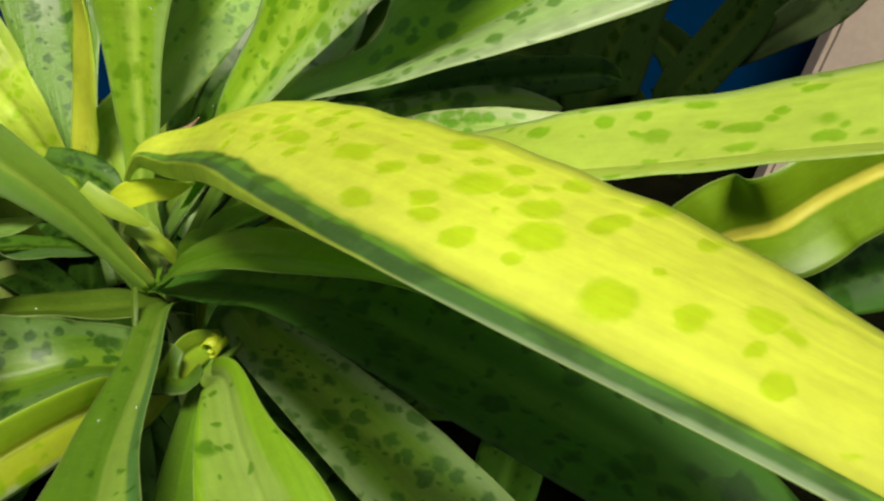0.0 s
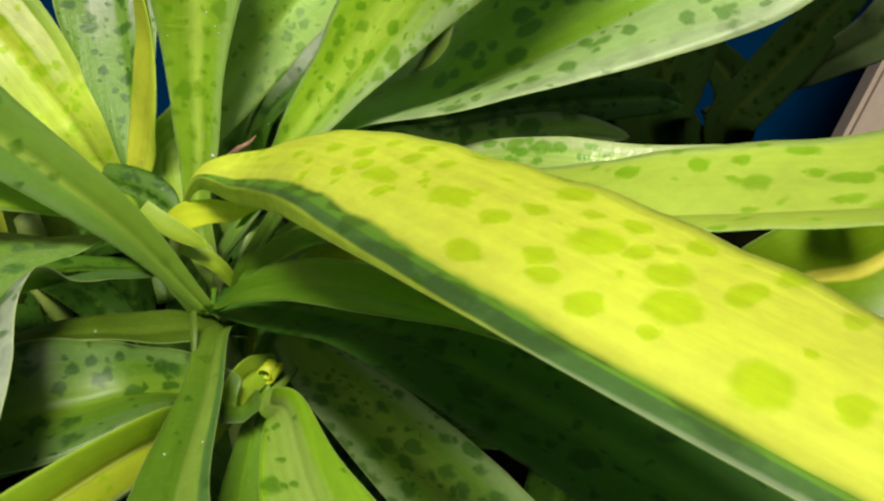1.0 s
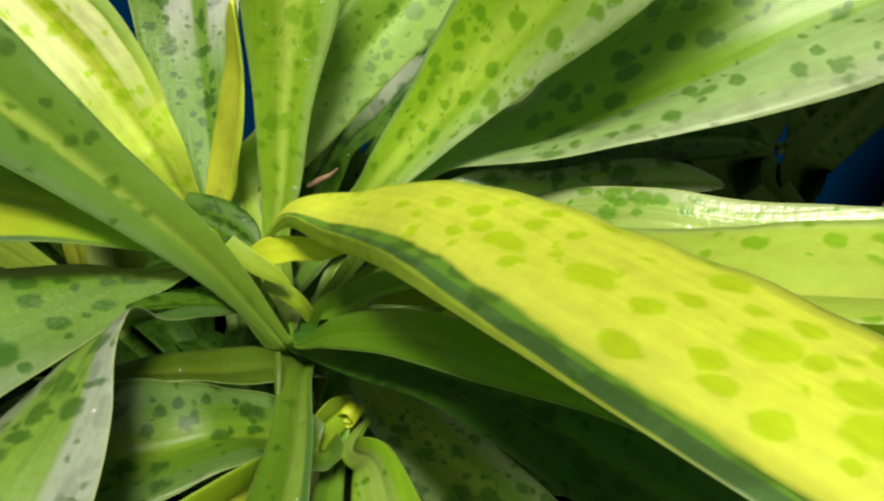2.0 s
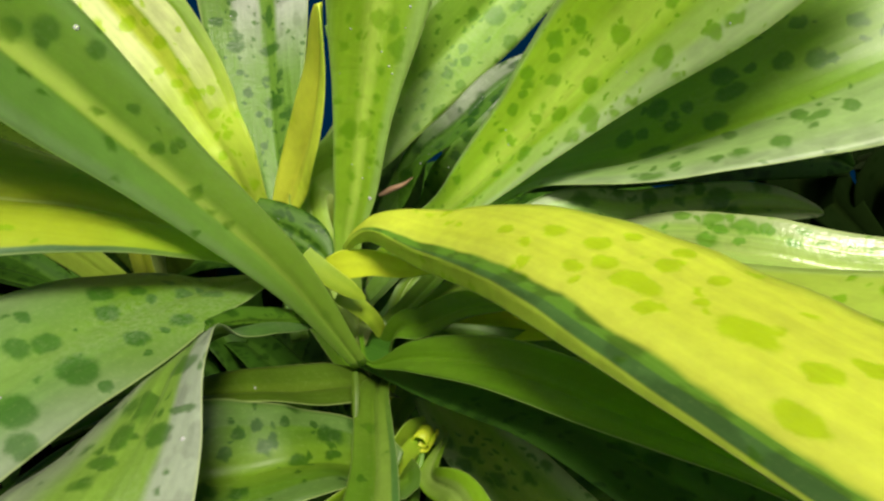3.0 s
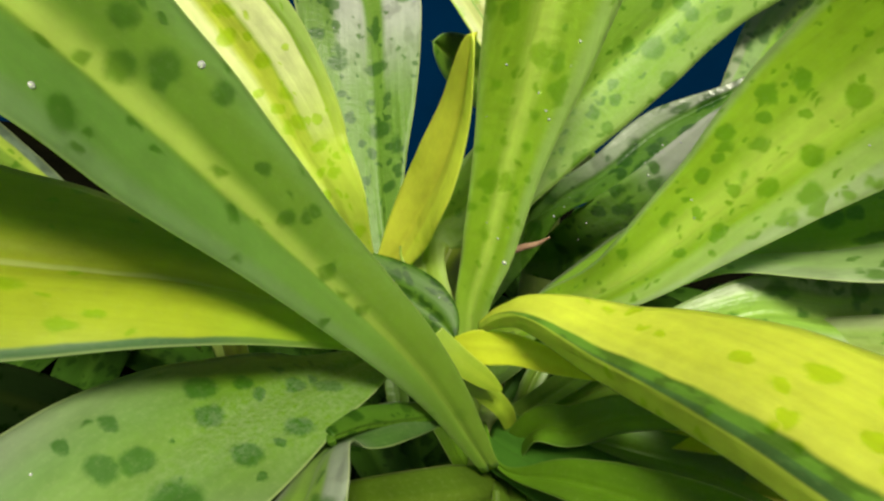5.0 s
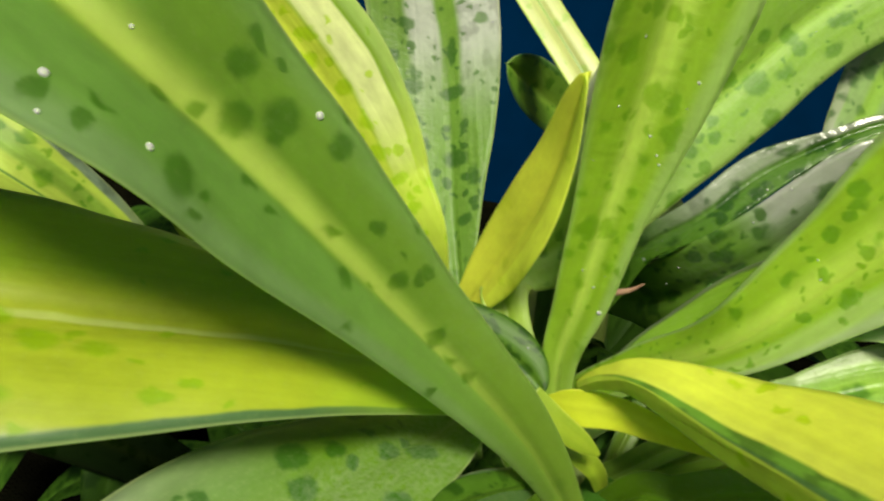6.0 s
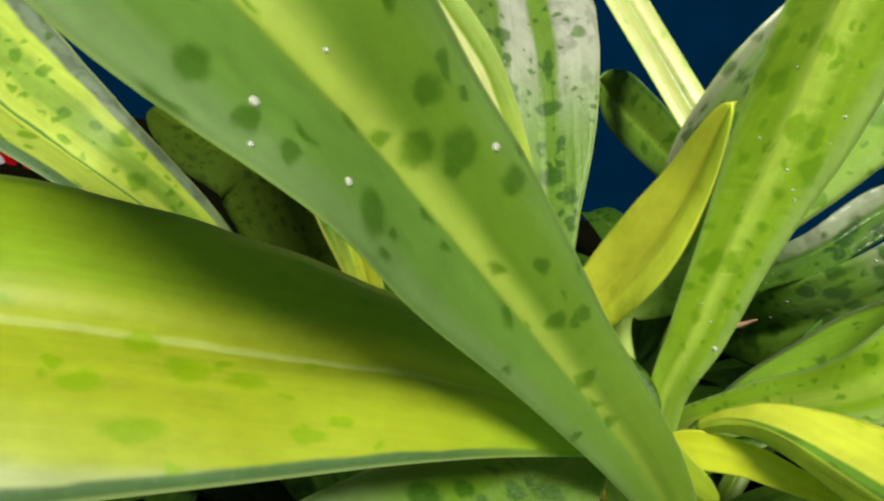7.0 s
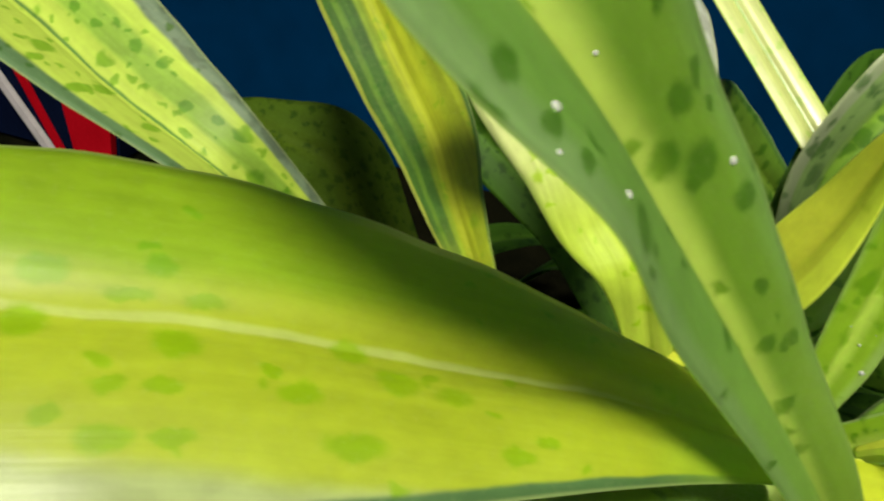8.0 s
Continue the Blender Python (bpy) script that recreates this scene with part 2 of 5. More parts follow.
MARKS_A = ((3.7, 148.6, 2.8, 3.7), (13, 168.7, 2.4, 1.7), (4.8, 175.8, 3.4, 3.4), (2.1, 169.5, 3, 3.8), (-12, 169.5, 5.5, 5.5), (-13, 190.1, 5.5, 4.8), (-22.3, 195.5, 4.1, 3.7), (2.9, 132.8, 1.6, 1.8), (0.7, 121.1, 2.6, 3.3), (-4.6, 114.3, 3.4, 3.9), (-11, 149.4, 3.3, 3.5), (-13, 141.6, 1.5, 1.7), (-12.1, 134.1, 3.1, 3.7), (-17.8, 150.6, 1.3, 1.5), (15.1, 118.4, 2.6, 3.1), (7.9, 133.7, 2.8, 2.7), (-21.4, 167.9, 1.9, 2), (11.3, 144.9, 3.4, 4.5), (14.5, 179.1, 2.3, 1.6), )
MARKS_Q = ((6.2, 201.2, 2.6, 3.1), (4.9, 181.8, 4.0, 4.2), (0.3, 201.1, 4.1, 3.0), (14.0, 211.6, 2.3, 3.9), (9.0, 158.8, 2.5, 2.2), (7.3, 149.4, 2.2, 2.7), (4.5, 162.1, 1.8, 2.5), (17.8, 178.7, 3.1, 3.2), (14.6, 149.8, 2.1, 2.5), (-6.4, 193.2, 2.6, 3.0), (-2.2, 175.3, 2.8, 2.8), (6.4, 218.3, 2.1, 3.3))
MARKS_T = ((5.1, 101.0, 2.7, 2.9), (-2.7, 116.9, 1.6, 3.2), (-0.3, 126.4, 2.5, 4.1), (1.1, 90.9, 2.4, 2.8), (4.4, 87.4, 1.9, 2.0), (5.4, 115.1, 1.8, 3.3), (2.9, 133.5, 1.7, 2.0))
MARKS_TB = ((-13.2, 125.4, 2.4, 2.0), (-8.1, 106.1, 2.2, 2.6), (-11.9, 99.3, 2.2, 2.7), (-6.9, 108.2, 2.4, 2.9), (1.8, 96.0, 3.0, 3.2), (5.8, 108.1, 1.3, 2.4), (-0.7, 78.4, 2.2, 3.0))
MARKS_P = ((-0.8, 151.0, 3.6, 3.1), (5.1, 133.4, 3.6, 3.0), (4.8, 119.3, 3.1, 2.9), (-15.5, 134.9, 2.3, 2.4), (-14.9, 120.8, 2.8, 2.2), (-5.4, 138.8, 1.8, 1.6), (-13.0, 143.3, 2.8, 2.4), (-11.6, 130.4, 1.8, 1.6), (14.2, 126.9, 2.9, 3.3), (3.7, 171.0, 2.6, 2.3), (22.7, 177.6, 2.6, 2.4), (17.1, 159.9, 3.3, 3.5), (4.8, 90.9, 2.1, 1.6), (-2.5, 101.1, 1.8, 1.7), (-11.3, 115.0, 1.6, 1.9), (-10.1, 108.3, 1.9, 2.3), (-0.9, 112.5, 1.6, 1.9))
MARKS_G = ((-20.8, 161.3, 4.1, 4.5), (-13.6, 161.5, 3.1, 5.3), (-16.5, 181.5, 3.5, 3.4), (-20.2, 136.1, 4.6, 4.1), (-4.9, 153.0, 3.3, 4.2), (-14.5, 146.0, 3.0, 2.0), (-9.8, 138.7, 2.8, 3.1), (-19.2, 170.6, 2.0, 2.3), (-1.6, 130.5, 1.6, 5.4), (-10.9, 127.7, 2.7, 2.7), (4.1, 155.0, 3.6, 2.6), (6.3, 177.1, 3.6, 2.9), (17.4, 167.4, 3.8, 3.0), (15.5, 136.1, 1.6, 1.8), (16.8, 147.3, 1.2, 2.5), (-12.1, 191.2, 3.3, 3.5), (-26.9, 191.9, 2.3, 3.0), (-12.0, 120.3, 4.5, 4.2), (10.4, 191.7, 3.2, 2.6), (16.2, 209.8, 3.3, 2.6), (11.2, 219.3, 2.0, 2.3), (23.1, 236.1, 1.0, 2.3), (22.7, 244.9, 2.2, 2.9))
MARKS_X = ((-22.0, 156.3, 3.6, 2.7), (-13.5, 142.8, 4.2, 3.2), (2.2, 140.8, 4.6, 3.0), (3.0, 159.5, 2.0, 6.4), (2.4, 112.4, 4.6, 3.4), (-9.6, 118.5, 1.9, 2.5), (7.0, 104.6, 3.0, 1.8), (6.4, 125.8, 1.8, 2.4), (4.6, 87.7, 2.9, 2.3), (8.6, 94.1, 1.9, 1.9), (-1.9, 102.6, 1.6, 2.4), (16.4, 174.0, 2.8, 3.6), (-14.1, 160.6, 2.0, 2.0), (-4.4, 91.5, 1.5, 1.6), (-5.6, 107.3, 1.7, 2.0), (-12.8, 128.6, 1.9, 1.5), (-14.9, 172.1, 3.6, 3.1))
MARKS_W = ((0.1, 134.2, 3.3, 2.4), (5.2, 121.6, 3.1, 2.4), (0.2, 104.9, 2.4, 2.1), (11.1, 95.9, 2.1, 2.2), (7.2, 85.7, 3.2, 2.5), (4.6, 97.7, 2.6, 2.7), (-2.6, 112.9, 1.7, 1.5), (6.3, 73.8, 2.5, 1.6), (6.1, 130.8, 1.7, 1.3), (15.0, 121.2, 1.3, 1.3), (4.1, 142.8, 2.4, 1.8), (1.9, 76.9, 1.9, 1.7), (-0.3, 69.2, 1.8, 1.8))
MARKS_B = ((12.4, 136.0, 1.8, 2.2), (11.0, 143.0, 2.1, 2.1), (12.6, 127.8, 1.6, 1.3), (7.3, 131.8, 2.4, 1.6), (5.1, 147.4, 2.2, 2.0), (11.5, 118.3, 1.3, 1.4), (0.4, 125.4, 1.9, 2.6), (1.6, 113.2, 1.4, 2.5))
MARKS_J = ((-10.0, 131.3, 1.7, 2.5), (-6.2, 143.8, 1.8, 2.9), (-8.4, 158.3, 2.2, 2.6), (-9.7, 169.5, 1.5, 2.3), (-2.7, 151.4, 1.0, 2.1), (-5.0, 167.3, 1.2, 2.1), (-10.7, 146.5, 1.3, 1.4))
MARKS_JD = ((-7.9, 138.1, 2.9, 3.1), (-8.4, 156.5, 2.7, 2.1), (-6.0, 113.5, 1.6, 2.3))
MARKS_F = ((-6.0, 78.5, 4.7, 2.8), (-11.6, 92.1, 4.3, 1.3), (-7.0, 99.3, 4.0, 3.6), (4.5, 98.6, 2.8, 4.3), (5.1, 107.4, 3.2, 2.7))
MARKS_ZR = ((-15.2, 225.6, 2.8, 2.7), (-15.9, 235.3, 1.8, 1.9), (-8.1, 239.1, 2.7, 3.4), (-10.6, 251.7, 1.4, 2.2), (-8.5, 259.3, 1.7, 4.5), (-3.4, 277.8, 1.4, 3.2), (-3.0, 258.7, 1.1, 3.7), (-12.0, 267.3, 1.3, 1.8), (-19.4, 274.0, 1.5, 2.5), (-18.3, 248.2, 1.8, 3.8), (-1.4, 237.9, 0.7, 2.2), (-14.3, 205.3, 2.5, 3.6))
MARKS_V = ((-13.7, 173.2, 5.0, 2.0), (-5.6, 171.6, 3.3, 2.4), (16.0, 166.4, 2.1, 1.9), (8.9, 149.1, 2.0, 2.0), (11.2, 138.6, 1.8, 2.4), (14.4, 178.4, 2.1, 2.7), (-10.1, 195.3, 3.5, 3.4), (10.4, 205.9, 2.0, 2.0), (-6.0, 150.7, 3.0, 2.5), (2.7, 143.8, 1.3, 2.5), (11.4, 195.0, 1.5, 1.8), (-17.0, 189.1, 3.2, 2.0))
MAT = {
    # last rim band puts the lower margin's grey sheen into the colour
    "yellow": leaf_material("yellow leaf", (0.66, 0.67, 0.07), (0.67, 0.68, 0.085), (0.16, 0.33, 0.03), (0.72, 0.88, 0.12), 0.1, 0.2, 1.2, 1.2, 0.0, 82.0, 0.40, 0.50, ((-0.38, (0.12, 0.25, 0.03), 0.4, 1.6, 0.04), (-0.11, (0.14, 0.29, 0.03), 0.7, 0.15, 0.025), (0.06, (0.080, 0.17, 0.045), 0.5, 0.5, 0.05), (-0.375, (0.47, 0.57, 0.06), 0.15, 2.02, 0.05), (1.95, (0.24, 0.32, 0.18), 0.3, -1.5, 0.08)), 0.09, spec=0.5, size=(0.20, 0.42), foot=(0.58, 0.62, 0.04), foot_len=(0.0, 0.05), marks=[(a, b + 14, c, d) for a, b, c, d in MARKS_Y + MARKS_Z], fleck=0.3, msoft=0.04),
    # green upper half is partly D's shadow, pale rim_l band a painted glare
    "yellow_edge": leaf_material("yellow leaf with dark margin", (0.345, 0.405, 0.02), (0.43, 0.49, 0.12), (0.06, 0.16, 0.05), (0.66, 0.90, 0.03), 0.010, 0.035, 0.9, 1.2, 0.0, 95.0, 0.40, 0.46, ((0.22, (0.235, 0.36, 0.012), 0.0, 0.0, 0.15),), 0.08, rim_l=((1.50, (0.34, 0.40, 0.16), 0.25, -1.25, 0.07), (0.91, (0.07, 0.145, 0.05), 0.0, 0.0, 0.02)), bump=0.2, spec=0.6, foot=(0.28, 0.42, 0.025), marks=MARKS_L, fleck=0.2, blur=0.36),
    # grey bands towards the left edge put a gloss reflection into the colour
    "dark": leaf_material("dark leaf with pale midrib", (0.145, 0.255, 0.022), (0.44, 0.54, 0.10), (0.16, 0.27, 0.07), (0.36, 0.52, 0.16), 0.02, 0.22, 1.2, 0.75, 0.0, 80.0, 0.44, 0.58, vein=0.06, spec=0.6, sheen=0.05, gloss_tone=0.05, stripe_at=0.03, rim_l=((0.14, (0.16, 0.29, 0.06), 0.1, 0.0, 0.08), (0.70, (0.20, 0.30, 0.13), 0.1, 0.0, 0.12)), lift_g=0.3, blur=0.4, msoft=0.4, foot=(0.20, 0.285, 0.035), foot_len=(-0.05, 0.42), spot_len=(0.05, 0.2), marks=MARKS_D, fleck=0.5),
    # the margin colour holds the whitish sheen of the right half
    "green": leaf_material("green leaf with pale midrib", (0.25, 0.41, 0.018), (0.43, 0.58, 0.08), (0.29, 0.43, 0.10), (0.58, 0.74, 0.2), 0.1, 0.25, 0.9, 0.66, 0.5, 120.0, 0.42, 0.46, vein=0.10, spec=0.65, sheen=0.03, lift_g=0.5, fleck=0.3, msoft=0.3, ripple=1.3, foot=(0.24, 0.36, 0.05)),
    "green_broad": leaf_material("broad green leaf with pale midrib", (0.32, 0.49, 0.02), (0.49, 0.63, 0.08), (0.38, 0.49, 0.21), (0.46, 0.66, 0.12), 0.12, 0.30, 0.9, 0.66, 0.22, 150.0, 0.40, 0.60, ((0.75, (0.40, 0.53, 0.13), 0.0, -0.6, 0.10), (1.08, (0.43, 0.51, 0.27), 0.1, -0.6, 0.07)), vein=0.10, spec=0.5, sheen=0.03, gloss_tone=0.12, lift_g=0.5, fleck=0.5, msoft=0.16, ripple=1.0, marks=MARKS_P, foot=(0.24, 0.36, 0.05), foot_len=(0.0, 0.12)),
    # the darker upper half is P's shadow put into the colour
    "half_shaded": leaf_material("dark green leaf with a pale lower half", (0.17, 0.32, 0.012), (0.17, 0.32, 0.012), (0.13, 0.24, 0.02), (0.32, 0.50, 0.15), 0.1, 0.1, 0.9, 1.2, 0.12, 95.0, 0.42, 0.34, ((0.02, (0.235, 0.345, 0.115), 0.12, 0.0, 0.06), (0.72, (0.25, 0.33, 0.16), 0.3, 0.0, 0.10)), 0.10, gloss_tone=0.12, spec=0.5, sheen=0.04, marks=MARKS_G, fleck=0.35, foot=(0.10, 0.20, 0.015), foot_len=(0.05, 0.2)),
    # grey sheen of the far end and shade near the crown, as colour
    "grey_near": leaf_material("blotched green leaf, grey sheen in its colour", (0.125, 0.225, 0.065), (0.15, 0.26, 0.055), (0.19, 0.24, 0.15), (0.28, 0.50, 0.18), 0.1, 0.4, 0.6, 0.6, 0.0, 88.0, 0.46, vein=0.08, gloss_tone=0.18, spec=0.35, sheen=0.0, msoft=0.6, marks=MARKS_A, fleck=0.3, foot=(0.095, 0.195, 0.008), foot_len=(0.38, 0.72), spot_len=(0.1, 0.3)),
    # base colour lowered for the shade that lies over B2
    "grey_dark": leaf_material("dull spotted leaf", (0.068, 0.145, 0.008), (0.11, 0.20, 0.011), (0.08, 0.15, 0.03), (0.22, 0.40, 0.12), 0.1, 0.4, 0.6, 0.6, 0.15, 125.0, 0.45, vein=0.1, gloss_tone=0.05, spec=0.35, marks=MARKS_B),
    # the silvery bands across X are gloss put into the colour
    "sheen_band": leaf_material("green leaf with sheen bands in its colour", (0.09, 0.17, 0.022), (0.09, 0.17, 0.022), (0.13, 0.20, 0.06), (0.24, 0.42, 0.14), 0.1, 0.2, 0.94, 1.2, 0.10, 115.0, 0.48, 0.30,
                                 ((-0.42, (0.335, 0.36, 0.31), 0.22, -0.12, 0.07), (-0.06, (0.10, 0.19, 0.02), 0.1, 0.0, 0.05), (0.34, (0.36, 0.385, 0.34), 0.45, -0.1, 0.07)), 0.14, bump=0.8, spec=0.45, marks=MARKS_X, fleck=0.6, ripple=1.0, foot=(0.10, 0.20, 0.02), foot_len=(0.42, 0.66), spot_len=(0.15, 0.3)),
    "spot_light": leaf_material("pale glossy spotted leaf", (0.29, 0.42, 0.09), (0.36, 0.47, 0.12), (0.36, 0.43, 0.20), (0.38, 0.66, 0.12), 0.1, 0.4, 0.6, 0.5, 0.1, 115.0, 0.32, 0.36, vein=0.3, bump=0.8, gloss_tone=0.15, spec=0.8, msoft=0.3, marks=MARKS_J, fleck=0.3, ripple=0.8, foot=(0.16, 0.28, 0.03)),
    "spot_gloss": leaf_material("glossy spotted leaf", (0.22, 0.38, 0.05), (0.24, 0.40, 0.05), (0.28, 0.37, 0.16), (0.26, 0.44, 0.14), 0.1, 0.4, 0.55, 0.5, 0.5, 95.0, 0.42, 0.36, vein=0.2, bump=0.8, gloss_tone=0.1, spec=0.5, msoft=0.3, marks=MARKS_JD, fleck=0.3, ripple=0.8, foot=(0.16, 0.28, 0.03)),
    "silver": leaf_material("silvery leaf", (0.19, 0.30, 0.09), (0.22, 0.39, 0.04), (0.26, 0.30, 0.19), (0.26, 0.42, 0.20), 0.12, 0.2, 0.7, 0.7, 0.65, 115.0, 0.42, vein=0.12, bump=0.5, gloss_tone=0.6, spec=0.7, sheen=0.15),
    "pale": leaf_material("pale striped leaf", (0.46, 0.50, 0.18), (0.22, 0.36, 0.05), (0.46, 0.56, 0.12), (0.7, 0.9, 0.5), 0.03, 0.06, 0.9, 0.9, 0.1, 90.0, 0.36, vein=0.2, bump=0.5, spec=0.8),
    "cream": leaf_material("cream-yellow leaf", (0.80, 0.80, 0.42), (0.80, 0.80, 0.42), (0.26, 0.42, 0.06), (0.70, 0.88, 0.18), 0.10, 0.4, 1.2, 1.2, 0.12, 115.0, 0.5, 0.45, ((-0.05, (0.62, 0.68, 0.07), 0.15, 0.0, 0.07), (0.27, (0.44, 0.55, 0.05), 0.0, 0.0, 0.02), (0.32, (0.80, 0.80, 0.42), 0.1, 0.0, 0.05), (0.76, (0.24, 0.38, 0.03), 0.0, 0.0, 0.02), (0.82, (0.33, 0.46, 0.11), 0.0, 0.0, 0.04)), 0.12, spec=0.25, bump=0.6, marks=MARKS_W, fleck=0.5, spot_len=(0.1, 0.2), foot=(0.44, 0.54, 0.055), foot_len=(0.38, 0.72)),
    "cream_dark": leaf_material("yellow leaf with a dark green side", (0.36, 0.40, 0.02), (0.36, 0.40, 0.02), (0.045, 0.12, 0.012), (0.7, 0.9, 0.5), 0.04, 0.10, 1.2, 0.90, 0.1, 110.0, 0.42, 0.45, ((0.35, (0.27, 0.33, 0.015), 0.2, 0.0, 0.08), (0.90, (0.05, 0.13, 0.012), 0.0, 0.0, 0.03)), vein=0.3,
                                rim_l=((0.16, (0.19, 0.28, 0.015), 0.2, 0.0, 0.08), (0.34, (0.045, 0.12, 0.012), 0.3, 0.0, 0.06), (0.62, (0.10, 0.20, 0.015), 0.3, 0.0, 0.05), (0.74, (0.045, 0.12, 0.012), 0.2, 0.0, 0.05), (0.91, (0.36, 0.40, 0.06), 0.0, 0.0, 0.02))),
    "orange": leaf_material("amber leaf", (0.80, 0.78, 0.08), (0.82, 0.80, 0.08), (0.90, 0.91, 0.10), (0.85, 0.9, 0.6), 0.03, 0.06, 0.95, 0.4, 0.15, 80.0, 0.48, 0.5, vein=0.05, bump=0.12, foot=(0.66, 0.58, 0.04)),
    "olive": leaf_material("olive leaf", (0.13, 0.26, 0.02), (0.19, 0.33, 0.03), (0.08, 0.19, 0.03), SPOT, 0.08, 0.3, 0.8, 0.8, 0.25, 100.0, 0.42, vein=0.08),
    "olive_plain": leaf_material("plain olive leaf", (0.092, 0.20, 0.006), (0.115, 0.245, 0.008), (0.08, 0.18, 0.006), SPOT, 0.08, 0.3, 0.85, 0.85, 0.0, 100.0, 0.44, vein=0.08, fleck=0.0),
    # base colour lowered for the shade that lies over B1
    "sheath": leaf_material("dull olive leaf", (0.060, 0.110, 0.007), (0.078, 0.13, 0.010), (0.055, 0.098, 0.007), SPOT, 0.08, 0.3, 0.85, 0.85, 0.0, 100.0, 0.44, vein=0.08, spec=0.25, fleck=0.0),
    # rim_l band and grey margin put the hanging blade's sheen into the colour
    "grey_fold": leaf_material("folded leaf with a sheen band in its colour", (0.14, 0.24, 0.03), (0.15, 0.26, 0.03), (0.20, 0.25, 0.14), (0.28, 0.44, 0.2), 0.1, 0.2, 0.55, 0.55, 0.25, 100.0, 0.42, vein=0.12, bump=0.6, gloss_tone=0.2, spec=0.6, sheen=0.04, msoft=0.4, marks=MARKS_F, rim_l=((0.50, (0.25, 0.29, 0.22), 0.4, 0.0, 0.08),), spot_len=(0.2, 0.4), foot=(0.05, 0.12, 0.02), foot_len=(0.22, 0.42)),
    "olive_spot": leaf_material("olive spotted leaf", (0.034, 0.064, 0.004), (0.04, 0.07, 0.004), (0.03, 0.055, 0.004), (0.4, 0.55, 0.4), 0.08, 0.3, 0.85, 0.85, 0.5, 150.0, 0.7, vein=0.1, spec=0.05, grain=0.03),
    "olive_gold": leaf_material("olive leaf with golden midrib", (0.15, 0.25, 0.004), (0.55, 0.50, 0.07), (0.11, 0.19, 0.005), SPOT, 0.09, 0.08, 0.9, 0.9, 0.0, 100.0, 0.42, 0.30, foot_len=(-0.2, -0.1), fleck=0.0, lift_g=0.4, vein=0.08),
    "gold": leaf_material("golden leaf base", (0.58, 0.62, 0.03), (0.60, 0.64, 0.04), (0.62, 0.66, 0.05), SPOT, 0.1, 0.3, 0.9, 0.9, 0.0, 100.0, 0.44, 0.45, vein=0.06, bump=0.12, foot=(0.54, 0.58, 0.03), fleck=0.0),
    # near-black greens put the shade into the leaf colour; sun reaches these leaves
    "dim": leaf_material("leaf coloured near-black for shade", (0.004, 0.009, 0.002), (0.006, 0.011, 0.002), (0.004, 0.008, 0.002), SPOT, 0.08, 0.2, 0.85, 0.85, 0.3, 110.0, 0.8, 0.02, vein=0.1, spec=0.0, grain=0.0),
    # sunlit end and shaded base of the leaf are both in the colour
    "dim_sunlit": leaf_material("dull leaf with a sunlit end in its colour", (0.09, 0.13, 0.05), (0.10, 0.14, 0.05), (0.12, 0.15, 0.07), SPOT, 0.08, 0.2, 0.8, 0.8, 0.3, 110.0, 0.6, vein=0.1, spec=0.3, foot=(0.012, 0.022, 0.004), foot_len=(0.40, 0.75), grain=0.03),
    "green_dull": leaf_material("dull green spotted leaf", (0.20, 0.36, 0.025), (0.25, 0.42, 0.04), (0.26, 0.40, 0.08), (0.42, 0.60, 0.14), 0.06, 0.3, 0.9, 0.62, 0.10, 130.0, 0.5, 0.42, vein=0.10, spec=0.55, msoft=0.4, ripple=1.4, gloss_tone=0.1, foot=(0.27, 0.39, 0.03), fleck=0.5, marks=MARKS_Q),
    # the silvery ridge in rim_l is a highlight put into the colour
    "deep_gloss": leaf_material("dark leaf with a ridge highlight in its colour", (0.065, 0.155, 0.012), (0.07, 0.16, 0.014), (0.22, 0.26, 0.18), (0.22, 0.40, 0.12), 0.02, 0.1, 1.2, 1.2, 0.6, 110.0, 0.27, rim_l=((0.22, (0.21, 0.25, 0.17), 0.55, 0.0, 0.14),), vein=0.06, gloss_tone=0.12, bump=0.7, spec=0.8, grain=0.04, ripple=0.8, msoft=0.25, marks=MARKS_T, foot=(0.05, 0.12, 0.010), foot_len=(0.3, 0.5), spot_len=(0.1, 0.3)),
    # the blade's silvery end is sheen put into the colour
    "deep_sheen": leaf_material("dark leaf with sheen at its end in its colour", (0.20, 0.26, 0.15), (0.19, 0.26, 0.12), (0.34, 0.35, 0.32), (0.22, 0.40, 0.12), 0.08, 0.3, 0.45, 0.9, 0.40, 110.0, 0.30, vein=0.06, gloss_tone=0.22, bump=0.5, spec=0.9, grain=0.04, ripple=0.6, msoft=0.4, marks=MARKS_TB, foot=(0.13, 0.26, 0.025), foot_len=(0.58, 0.68), spot_len=(0.1, 0.3)),
    "stalk": leaf_material("rolled green leaf", (0.13, 0.23, 0.015), (0.16, 0.26, 0.02), (0.10, 0.19, 0.014), SPOT, 0.1, 0.4, 0.8, 0.8, 0.08, 120.0, 0.42, vein=0.10),
    "stalk_band": leaf_material("green leaf with a pale band", (0.078, 0.165, 0.008), (0.078, 0.165, 0.008), (0.10, 0.19, 0.014), SPOT, 0.1, 0.1, 1.2, 0.92, 0.05, 120.0, 0.42, vein=0.12, rim_l=((0.06, (0.18, 0.28, 0.04), 0.1, 0.0, 0.10), (0.72, (0.06, 0.14, 0.03), 0.0, 0.0, 0.06)), fleck=0.2, foot=(0.10, 0.18, 0.012), foot_len=(0.1, 0.45)),
